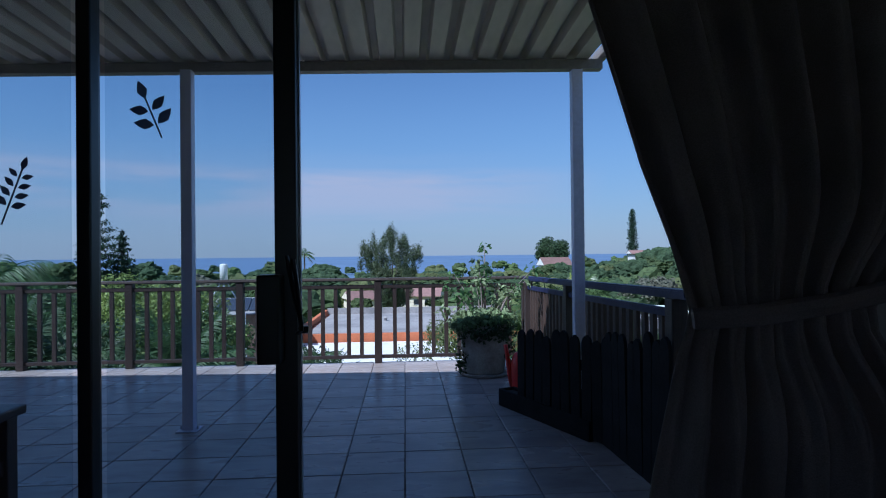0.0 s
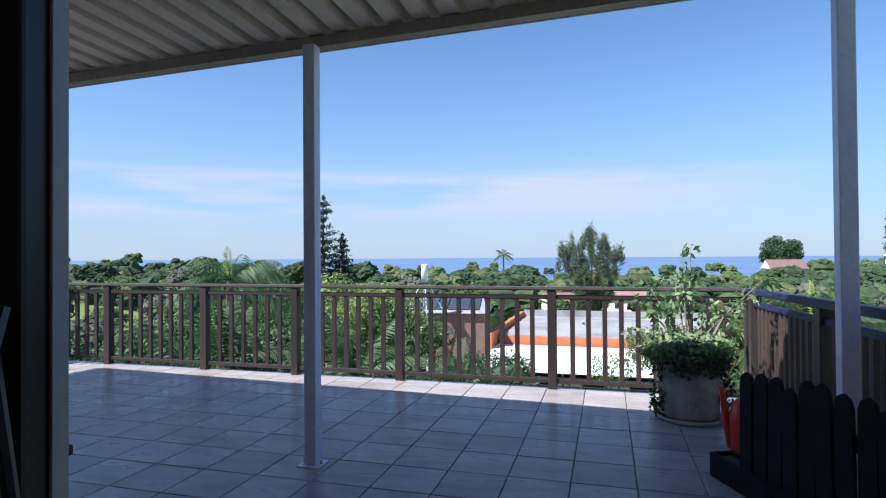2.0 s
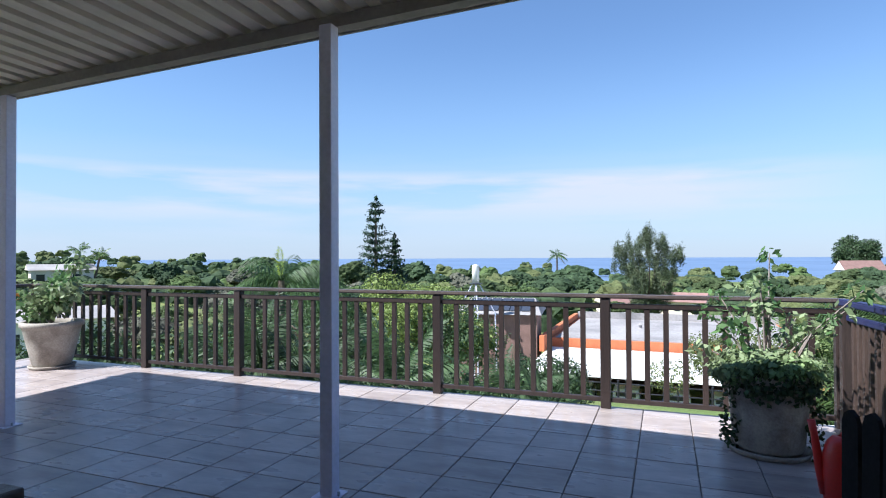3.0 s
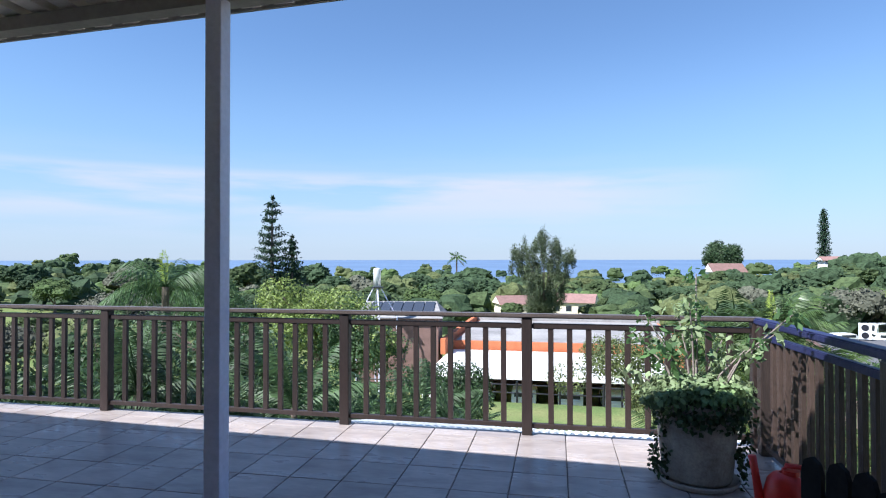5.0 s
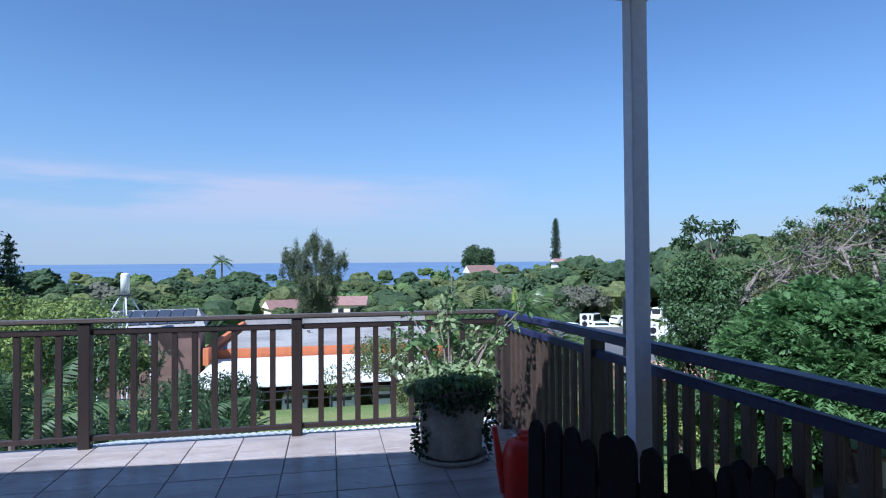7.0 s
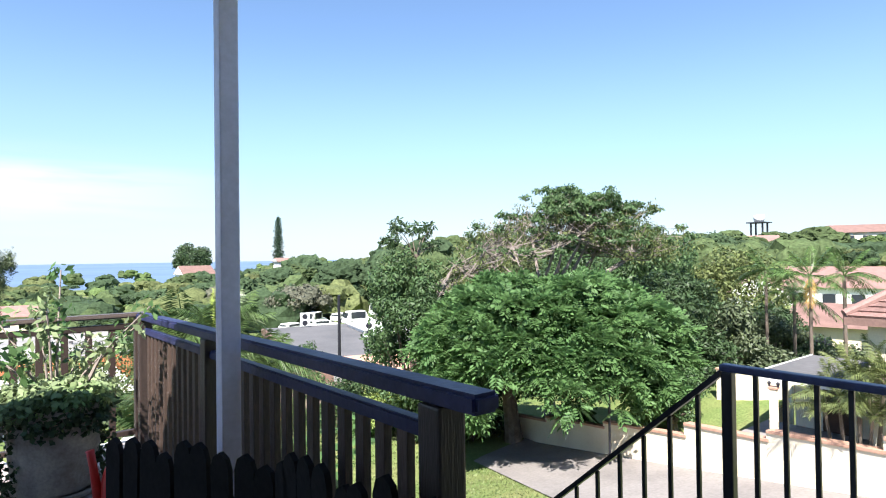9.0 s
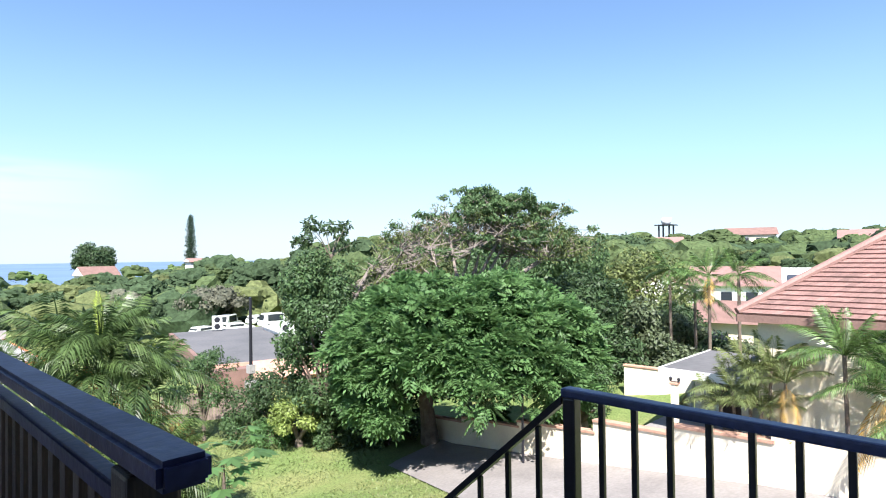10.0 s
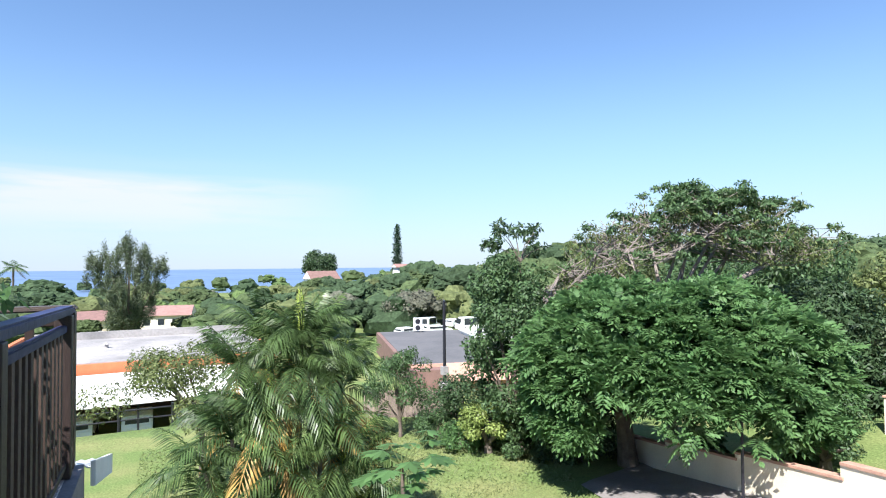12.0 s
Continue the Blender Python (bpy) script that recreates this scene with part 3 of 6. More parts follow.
# ---- railings ----
def railing(name, start, turn, length, posts, label, top=1.0, rise=0.0, step=0.15, bar=(0.045, 0.03), post=0.085, mats=None, top_size=(0.11, 0.035), over=(0.0, 0.0), gap=0.045):
    """Posts, a wide hand rail, a rail below it, a bottom rail and upright bars, along local x; rise: how much higher it ends."""
    m_post, m_bar, m_top = mats
    e = thing(name, start, label, "railing", turn=turn)
    def z(x):
        return top + rise * x / length
    def long_box(nm, x0, x1, y0, y1, dz0, dz1, mat, bevel=0.006):
        bm = boxed(x0, y0, 0, x1, y1, 1, 0)
        for v in bm.verts:
            v.co.z = z(v.co.x) + (dz0 if v.co.z < 0.5 else dz1) if dz0 <= 0 else (dz0 if v.co.z < 0.5 else dz1)
        bmesh.ops.bevel(bm, geom=bm.edges[:], offset=bevel, segments=2, affect="EDGES")
        return part(nm, bm, mat, e)
    long_box("hand_rail", -over[0], length + over[1], -top_size[0] / 2, top_size[0] / 2, -top_size[1], 0.0, m_top, 0.01)
    edges = sorted(posts)
    for a in edges:
        part("post", boxed(a - post / 2, -post / 2, 0.0, a + post / 2, post / 2, z(a) - top_size[1] - 0.001, 0.008), m_post, e)
    for a, b in zip(edges, edges[1:]):
        a, b = a + post / 2 + 0.001, b - post / 2 - 0.001
        long_box("upper_rail", a, b, -0.022, 0.022, -top_size[1] - gap - 0.045, -top_size[1] - gap, m_top if gap > 0.05 else m_post)
        bm = boxed(a, -0.022, 0.055, b, 0.022, 0.095, 0.005)
        part("bottom_rail", bm, m_post, e)
        n = max(1, round((b - a) / step) - 1)
        data = None
        for i in range(n):
            x = a + (b - a) * (i + 1) / (n + 1)
            if data is None:
                ob = part("baluster", boxed(-bar[0] / 2, -bar[1] / 2, 0, bar[0] / 2, bar[1] / 2, 1.0, 0.003), m_bar, e)
                data = ob.data
            else:
                ob = new("baluster", data)
                ob.parent = e
            ob.location = (x, 0, 0.094)
            ob.scale = (1, 1, z(x) - top_size[1] - gap - 0.044 - 0.094)
    return e


railing("front_railing", (-8.0, 8.5, 0), 0, 9.24, [0, 2.045, 3.46, 4.655, 5.894, 7.486, 9.244], "brown stained timber balustrade along the veranda's front edge", mats=(M_RAILWOOD, M_RAILWOOD, M_RAILTOP), over=(0.05, 0.05))
railing("side_railing", (1.245, 8.445, 0), -90, 3.79, [0.12, 1.797, 3.79], "dark painted timber balustrade with weathered slats and open end", rise=0.08, step=0.118, bar=(0.052, 0.028), post=0.09, mats=(M_RAILWOOD, M_SLAT, M_RAILBLUE), top_size=(0.085, 0.05), over=(0.0, 0.18), gap=0.058)
railing("left_railing", (-8.0, 8.445, 0), -90, 5.3, [1.8, 3.5, 5.25], "brown stained timber balustrade at the veranda's far side", mats=(M_RAILWOOD, M_RAILWOOD, M_RAILTOP))


def picket_fence():
    e = thing("picket_fence", (0.62, 6.5, 0), "low black stained picket fence standing along the side railing", "fence")
    rng = random.Random(5)
    for a, b, n, h0, h1 in ((Vector((0.10, -0.27, 0)), Vector((0.45, -1.08, 0)), 9, 0.66, 0.72), (Vector((0.47, -1.14, 0)), Vector((0.51, -1.93, 0)), 9, 0.74, 0.84)):
        d = (b - a).normalized()
        turn = math.degrees(math.atan2(d.y, d.x))
        for i in range(n):
            h = h0 + (h1 - h0) * i / (n - 1) + rng.uniform(-0.03, 0.03)
            w = 0.047
            bm = bmesh.new()
            prof = [(-w, 0.02), (w, 0.02), (w, h - 0.06), (w * 0.7, h - 0.02), (0, h), (-w * 0.7, h - 0.02), (-w, h - 0.06)]
            f = bm.faces.new([bm.verts.new((x, 0, z)) for x, z in prof])
            r = bmesh.ops.extrude_face_region(bm, geom=[f])
            bmesh.ops.translate(bm, verts=[v for v in r["geom"] if isinstance(v, bmesh.types.BMVert)], vec=(0, 0.02, 0))
            bmesh.ops.recalc_face_normals(bm, faces=bm.faces[:])
            ob = part("picket", bm, M_PICKET, e)
            ob.matrix_local = Matrix.Translation(a.lerp(b, i / (n - 1))) @ pose(0, 0, 0, 0, rng.uniform(-2, 2), turn)
        for h in (0.18, 0.46):
            ob = part("cross_rail", boxed(0, 0.022, h, (b - a).length, 0.052, h + 0.07, 0.004), M_PICKET, e)
            ob.matrix_local = Matrix.Translation(a) @ pose(0, 0, 0, 0, 0, turn)
        for q in (0.02, 0.98):
            ob = part("stay", boxed(-0.03, 0.054, 0, 0.03, 0.11, 0.5, 0.004), M_PICKET, e)
            ob.matrix_local = Matrix.Translation(a.lerp(b, q)) @ pose(0, 0, 0, 0, 0, turn)


def trough():
    e = thing("planter_trough", (0.61, 6.5, 0), "low dark timber planter trough before the picket fence", "planter", turn=-66)
    part("front_board", boxed(0, -0.03, 0.0, 1.1, -0.005, 0.14, 0.004), M_PICKET, e)
    part("back_board", boxed(0, 0.10, 0.0, 1.1, 0.125, 0.14, 0.004), M_PICKET, e)
    for x in (0.0, 1.075):
        part("end_board", boxed(x, -0.004, 0.0, x + 0.025, 0.099, 0.14, 0.003), M_PICKET, e)
    part("soil", boxed(0.026, -0.004, 0.02, 1.074, 0.099, 0.12), M_SOIL, e)


trough()
picket_fence()

# ---- landing and outside stair ----
structure("floor_landing", boxed(1.33, 1.2, -0.25, 2.17, 4.4, -0.01), M_DRIVE, "concrete landing at the head of the outside stair", "landing")


def stair():
    e = thing("outside_stair", (1.33, 4.4, -3.9), "concrete stair descending beside the veranda", "stair")
    n = 21
    for i in range(n):
        y, z = i * 0.2, 3.89 - (i + 1) * 0.18
        part("step", boxed(0, y, z - 0.2, 0.84, y + 0.215, z, 0.006), M_DRIVE, e)
    return e


stair()


def stair_rail():
    e = thing("stair_railing", (2.098, 4.323, 0), "black steel stair railing with a dark blue handrail", "railing")
    top = 1.055
    part("landing_handrail", boxed(-0.02, -2.8, top - 0.011, 0.02, 0.02, top + 0.011, 0.006), M_STEELBLUE, e)
    part("landing_bottom_rail", boxed(-0.012, -2.8, 0.08, 0.012, 0.0, 0.11, 0.003), M_STEEL, e)
    for y in (0.0, -1.4, -2.8):
        part("post", boxed(-0.016, y - 0.016, -0.25, 0.016, y + 0.016, top - 0.012, 0.004), M_STEEL, e)
    for i in range(34):
        y = -0.08 - i * 0.08
        if abs(y + 1.4) > 0.03:
            part("baluster", boxed(-0.0065, y - 0.0065, 0.111, 0.0065, y + 0.0065, top - 0.012, 0.002), M_STEEL, e)
    slope = -0.9
    def sloped(nm, x, z0, t, mat):
        bm = boxed(-x, 0.021, z0 - t, x, 4.2, z0 + t, 0)
        for v in bm.verts:
            v.co.z += slope * v.co.y
        return part(nm, bm, mat, e)
    sloped("sloping_handrail", 0.013, top, 0.011, M_STEEL)
    sloped("sloping_bottom_rail", 0.01, 0.1, 0.012, M_STEEL)
    for i in range(42):
        y = 0.098 + i * 0.098
        z = slope * y
        part("sloping_baluster", boxed(-0.0065, y - 0.0065, z + 0.11, 0.0065, y + 0.0065, z + top - 0.012, 0.002), M_STEEL, e)


stair_rail()


def lower_roof():
    """White corrugated lean-to below the front edge."""
    bm = bmesh.new()
    x, n = -2.4, 0
    xs = np.arange(-2.4, 1.36, 0.0127)
    rows = []
    for y, z in ((8.59, -0.03), (10.1, -0.42)):
        for t in (0, -0.005):
            rows.append([bm.verts.new((x, y, z + t + 0.011 * math.sin(x * math.tau / 0.0762))) for x in xs])
    for a, b in ((0, 2), (1, 3), (0, 1), (2, 3)):
        for i in range(len(xs) - 1):
            bm.faces.new((rows[a][i], rows[a][i + 1], rows[b][i + 1], rows[b][i]))
    structure("roof_lower", bm, M_WHITE, "white corrugated lean-to roof below the balustrade", "roof")
    bm = bmesh.new()
    box(bm, 1.362, 8.59, -0.16, 1.39, 10.12, 0.0)
    for v in bm.verts:
        v.co.z -= 0.26 * (v.co.y - 8.59)
    structure("trim_barge", bm, M_WHITE, "white painted board along the lean-to roof's edge", "trim")


lower_roof()


# ---- sliding door, stickers, curtain ----
def glass_door(name, x0, x1, y, handle, left=0.055):
    d = thing(name, (x0, y, 0), "dark bronze framed sliding glass door standing open" if handle else "dark bronze framed glass door panel", "door")
    tagged(d, kind="structure")
    w = x1 - x0
    h = 2.2
    for a, b in ((0.0, left), (w - (0.055 if handle else left), w)):
        part("stile", boxed(a, -0.02, 0.02, b, 0.02, h, 0.004), M_FRAME, d)
    part("top_rail", boxed(0.056, -0.02, h - 0.06, w - 0.056, 0.02, h, 0.003), M_FRAME, d)
    part("bottom_rail", boxed(0.056, -0.02, 0.02, w - 0.056, 0.02, 0.10, 0.003), M_FRAME, d)
    g = part("pane", boxed(0.056, -0.003, 0.101, w - 0.056, 0.003, h - 0.061), M_GLASS, d)
    g.visible_shadow = False
    return d


da = glass_door("door_1", -0.98, -0.458, 3.157, True, 0.034)
part("outer_edge", boxed(0.523, 0.004, 0.02, 0.527, 0.02, 2.2, 0.001), M_FRAMELIGHT, da, "grey aluminium edge strip")
lock = part("lock_box", boxed(0.435, -0.075, 1.02, 0.49, -0.021, 1.235, 0.006), M_FRAME, da, "black lock box")
bm = bmesh.new()
tube(bm, [(0.515, -0.03, 1.27), (0.53, -0.06, 1.2), (0.54, -0.065, 1.1), (0.525, -0.03, 1.09)], 0.006, 6)
part("pull_handle", bm, M_FRAME, da, "dark lever handle")
glass_door("door_2", -2.05, -0.925, 3.11, False, 0.034)
glass_door("door_3", -3.1, -2.03, 3.157, False)
structure("trim_door_head", boxed(-3.2, 3.07, 2.205, 0.95, 3.23, 2.249, 0.0), M_FRAME, "dark bronze head track of the sliding doors", "door frame")
structure("trim_door_sill", boxed(-3.2, 3.07, 0.0, 0.95, 3.23, 0.018, 0.0), M_FRAME, "dark bronze sill track of the sliding doors", "door frame")
structure("trim_door_jamb", boxed(0.90, 3.07, 0.019, 0.949, 3.23, 2.2, 0.0), M_FRAME, "dark bronze jamb of the sliding doors", "door frame")


def leaf_sticker(x, y, z, size, pairs, turn, wide, long=1.0):
    """A flat dark decal of a twig with pointed leaves."""
    bm = bmesh.new()
    def leaf(px, pz, ang, ln):
        pts = []
        for s, k in ((0, 0), (0.2, 0.6), (0.45, 1.0), (0.75, 0.6), (1, 0), (0.75, -0.6), (0.45, -1.0), (0.2, -0.6)):
            lx, lz = s * ln, k * ln * wide
            pts.append(bm.verts.new((px + lx * math.cos(ang) - lz * math.sin(ang), 0, pz + lx * math.sin(ang) + lz * math.cos(ang))))
        bm.faces.new(pts)
    for i in range(pairs):
        pz = size * (0.3 + 0.62 * i / pairs)
        ln = size * long * (0.42 - 0.03 * i)
        leaf(0.005, pz, 0.5, ln)
        leaf(-0.005, pz, math.pi - 0.5, ln)
    leaf(0, size * 0.88, math.pi / 2, size * 0.4 * long)
    stem = [bm.verts.new(p) for p in ((-0.002, 0, 0), (0.002, 0, 0), (0.002, 0, size * 0.9), (-0.002, 0, size * 0.9))]
    bm.faces.new(stem)
    r = bmesh.ops.extrude_face_region(bm, geom=bm.faces[:])
    bmesh.ops.translate(bm, verts=[v for v in r["geom"] if isinstance(v, bmesh.types.BMVert)], vec=(0, 0.001, 0))
    ob = part("leaf_decal", bm, M_DECAL)
    ob.matrix_world = pose(x, y, z, 0, turn, 0)
    return tagged(ob, "dark blue leaf twig decal stuck on the glass door", "decal", "leaf decals")


def door_lever():
    e = thing("door_lever", (-0.48, 3.12, 1.09), "slim dark lever hanging beside the door's lock box", "door lever")
    part("rod", tube(bmesh.new(), [(0.0, 0, 0.19), (0.008, 0, 0.15), (0.036, 0, 0.02)], [0.005, 0.008, 0.006], 8), M_FRAME, e)
    part("foot", boxed(0.028, -0.008, 0.0, 0.052, 0.008, 0.018, 0.003), M_FRAME, e)


door_lever()
leaf_sticker(-0.787, 3.15, 1.575, 0.118, 2, -22, 0.27)
leaf_sticker(-1.135, 3.104, 1.36, 0.155, 4, 20, 0.24, 0.55)


def curtain():
    e = thing("curtain", (0.0, 2.84, 0), "dark brown cloth curtain gathered by a tie-back", "curtain")
    edge = [(2.25, 0.06), (1.79, 0.18), (1.45, 0.288), (1.29, 0.355), (1.15, 0.40), (1.055, 0.367), (0.79, 0.316), (0.4, 0.28), (0.02, 0.25)]
    vs, fs = [], []
    n = 90
    zs = np.linspace(2.25, 0.02, 46)
    for z in zs:
        le = np.interp(-z, [-a for a, _ in edge], [b for _, b in edge])
        pinch = math.exp(-((z - 1.15) / 0.18) ** 2)
        ri = 0.98 - 0.18 * pinch
        for i in range(n + 1):
            s = i / n
            fold = 0.035 * (1 - 0.6 * pinch) * math.sin(s * 46 + 0.6 * math.sin(3 * z)) + 0.012 * math.sin(s * 101 + 2 * z)
            vs.append((le + (ri - le) * s, fold, z))
    w = n + 1
    for j in range(len(zs) - 1):
        for i in range(n):
            fs.append((j * w + i, j * w + i + 1, (j + 1) * w + i + 1, (j + 1) * w + i))
    ob = part_np("cloth", vs, fs, M_CURTAIN, e, smooth=True)
    so = ob.modifiers.new("thick", "SOLIDIFY")
    so.thickness = 0.004
    bm = bmesh.new()
    tube(bm, [(0.385, -0.03, 1.145), (0.5, -0.07, 1.155), (0.65, -0.07, 1.175), (0.8, -0.05, 1.2), (0.95, 0.15, 1.22)], 0.022, 8)
    part("tie_back", bm, M_CURTAIN, e, "plaited cloth tie-back")


curtain()


# ---- pots, watering can, chair ----
def pot(name, place, r0, r1, h, label):
    e = thing(name, place, label, "plant pot")
    bm = lathe(bmesh.new(), [(0.0, 0.03), (r0 - 0.01, 0.03), (r0, 0.05), (r0 + (r1 - r0) * 0.5, h * 0.5), (r1 * 0.97, h * 0.86), (r1 * 1.0, h * 0.88), (r1 * 1.06, h * 0.9), (r1 * 1.06, h * 0.99), (r1 * 1.02, h), (r1 * 0.92, h), (r1 * 0.88, h * 0.9)], 32)
    part("body", bm, M_POT, e, smooth=True)
    part("saucer", lathe(bmesh.new(), [(0, 0.0), (r0 * 1.12, 0), (r0 * 1.22, 0.035), (r0 * 1.16, 0.04), (r0 * 1.08, 0.012), (0, 0.012)], 32), M_POT, e, smooth=True)
    part("soil", lathe(bmesh.new(), [(0.0, h * 0.93), (r1 * 0.9, h * 0.92)], 24), M_SOIL, e)
    return e


def right_pot():
    pot("plant_pot", (0.63, 7.72, 0), 0.215, 0.262, 0.55, "weathered cement pot with trailing ivy and shrub")
    rng = np.random.default_rng(3)
    e = thing("potted_shrub", (0.63, 7.72, 0.5), "leggy variegated shrub and ivy growing in the pot", "plant")
    v, f = leaf_cloud(rng, [((0, 0, 0.03), (0.30, 0.30, 0.12)), ((0.02, -0.03, -0.03), (0.285, 0.285, 0.13))], 5200, 0.034, narrow=0.7, shell=0.5)
    part_np("ivy", v, f, L_DARK, e)
    v, f = leaf_cloud(rng, [((0, 0, 0.10), (0.31, 0.31, 0.09)), ((-0.16, -0.08, 0.07), (0.2, 0.2, 0.08))], 4200, 0.042, narrow=0.6, shell=0.7)
    part_np("variegated_leaves", v, f, L_IVY, e)
    v, f = leaf_cloud(rng, [((-0.24, -0.1, -0.25), (0.05, 0.06, 0.25)), ((-0.26, 0.05, -0.42), (0.04, 0.05, 0.1)), ((0.25, -0.12, -0.25), (0.05, 0.08, 0.24))], 260, 0.04, narrow=0.7, shell=0.2)
    part_np("trailing_ivy", v, f, L_DARK, e)
    for k, (dx, dy, h) in enumerate(((-0.1, 0.1, 0.62), (0.02, 0.05, 0.48), (0.42, -0.2, 0.5), (-0.36, 0.1, 0.42), (0.2, 0.15, 0.4), (-0.2, -0.15, 0.36), (0.30, 0.0, 0.36), (0.05, 0.2, 0.85), (-0.42, -0.05, 0.2), (-0.28, 0.25, 0.55), (-0.05, -0.05, 0.7), (0.48, -0.28, 0.62))):
        bm = bmesh.new()
        tube(bm, [(dx * 0.2, dy * 0.2, 0), (dx * 0.5, dy * 0.5, h * 0.55), (dx, dy, h)], [0.009, 0.007, 0.004], 5)
        part("stem", bm, M_TWIG, e)
        v, f = leaf_cloud(rng, [((dx, dy, h), (0.09, 0.09, 0.06)), ((dx * 0.7, dy * 0.7, h * 0.7), (0.08, 0.08, 0.1))], 46, 0.062, narrow=0.5, shell=0.1)
        part_np("leaves", v, f, L_IVY if k % 2 == 0 else L_BRIGHT, e)


right_pot()


def left_pot():
    pot("plant_pot", (-7.08, 8.12, 0), 0.21, 0.32, 0.57, "large tapered cement pot with flowering shrub").rotation_euler = (0, 0, 0.4)
    rng = np.random.default_rng(8)
    e = thing("potted_flowers", (-7.08, 8.12, 0.53), "leafy shrub with orange flowers growing in the pot", "plant")
    for k, (dx, dy, h) in enumerate(((0.3, 0.1, 0.75), (0.15, 0, 0.5), (-0.2, 0, 0.42), (-0.1, 0.2, 0.55), (0.35, -0.1, 0.45), (-0.5, -0.1, 0.3), (0, -0.2, 0.35))):
        bm = bmesh.new()
        tube(bm, [(0, 0, 0), (dx * 0.5, dy * 0.5, h * 0.6), (dx, dy, h)], [0.012, 0.009, 0.004], 5)
        part("stem", bm, M_TWIG, e)
        v, f = leaf_cloud(rng, [((dx, dy, h), (0.14, 0.14, 0.12)), ((dx * 0.6, dy * 0.6, h * 0.55), (0.16, 0.16, 0.15))], 130, 0.09, narrow=0.55, shell=0.1)
        part_np("leaves", v, f, L_BRIGHT if k % 2 else L_IVY, e)
    v, f = leaf_cloud(rng, [((-0.62, -0.2, 0.35), (0.12, 0.12, 0.12))], 130, 0.07, narrow=0.9, shell=0.2)
    part_np("flowers", v, f, L_FLOWER, e, "orange blossoms")


left_pot()


def watering_can():
    e = thing("watering_can", (0.87, 6.88, 0), "red plastic watering can standing on the tiles", "watering can", turn=165)
    bm = lathe(bmesh.new(), [(0.0, 0.0), (0.10, 0.0), (0.112, 0.015), (0.115, 0.2), (0.112, 0.29), (0.09, 0.36), (0.06, 0.395), (0.035, 0.4), (0.0, 0.4)], 24)
    for v in bm.verts:
        v.co.y *= 0.8
        v.co.x += 0.05 * max(0, v.co.z - 0.25)
    part("body", bm, M_RED, e, smooth=True)
    part("spout", tube(bmesh.new(), [(0.09, 0, 0.06), (0.125, 0, 0.2), (0.15, 0, 0.38), (0.165, 0, 0.47)], [0.04, 0.028, 0.02, 0.022], 10), M_RED, e, smooth=True)
    part("handle", tube(bmesh.new(), [(0.03, 0, 0.39), (0.0, 0, 0.44), (-0.07, 0, 0.44), (-0.14, 0, 0.34), (-0.11, 0, 0.2)], 0.016, 8), M_RED, e, smooth=True)
    part("filler_cap", tube(bmesh.new(), [(-0.02, 0, 0.395), (-0.02, 0, 0.42)], 0.045, 14), M_RED, e)
    e.scale = (0.93, 0.93, 0.93)


watering_can()


def armchair():
    e = thing("armchair", (-2.32, 4.125, 0), "dark brown timber garden armchair with a mauve cushion", "chair")
    for sx in (-1, 1):
        x = sx * 0.30
        part("front_leg", boxed(x - 0.035, 0.28, 0, x + 0.035, 0.35, 0.555, 0.006), M_CHAIR, e)
        part("back_leg", boxed(x - 0.03, -0.36, 0, x + 0.03, -0.30, 0.95, 0.006), M_CHAIR, e)
        part("armrest", boxed(x - 0.055, -0.30, 0.556, x + 0.055, 0.385, 0.60, 0.01), M_CHAIR, e)
        part("side_rail", boxed(x - 0.02, -0.30, 0.30, x + 0.02, 0.28, 0.37, 0.004), M_CHAIR, e)
    for i in range(6):
        y = -0.28 + i * 0.1
        part("seat_slat", boxed(-0.278, y, 0.33, 0.278, y + 0.08, 0.352, 0.004), M_CHAIR, e)
    part("cushion", boxed(-0.26, -0.27, 0.355, 0.26, 0.32, 0.45, 0.03), M_CUSHION, e, "mauve seat cushion")
    for i in range(5):
        x = -0.22 + i * 0.11
        part("back_slat", boxed(x - 0.03, -0.345, 0.4, x + 0.03, -0.32, 0.88, 0.004), M_CHAIR, e)
    part("top_back_rail", boxed(-0.27, -0.35, 0.88, 0.27, -0.31, 0.95, 0.006), M_CHAIR, e)


armchair()


# ---- neighbouring property ----
def gable_tiles(e, corners, rows, cols, mat):
    """Overlapping roof tiles over a quad given by eave a, b and ridge c, d, as one mesh of small slabs."""
    a, b, c, d = [np.array(p, float) for p in corners]
    vs, fs = [], []
    n = np.cross(b - a, d - a)
    n /= np.linalg.norm(n)
    for j in range(rows):
        for i in range(cols):
            s0, s1, t0, t1 = i / cols, (i + 0.96) / cols, j / rows, (j + 1.15) / rows
            q = []
            for s, t, h in ((s0, t0, 0.07), (s1, t0, 0.07), (s1, min(t1, 1), 0.02), (s0, min(t1, 1), 0.02)):
                q.append((a + (b - a) * s) * (1 - t) + (d + (c - d) * s) * t + n * h)
            k = len(vs)
            vs += [*q, q[0] - n * 0.05, q[1] - n * 0.05]
            fs += [(k, k + 1, k + 2, k + 3), (k + 4, k + 5, k + 1, k)]
    return part_np("tiles", vs, fs, mat, e)


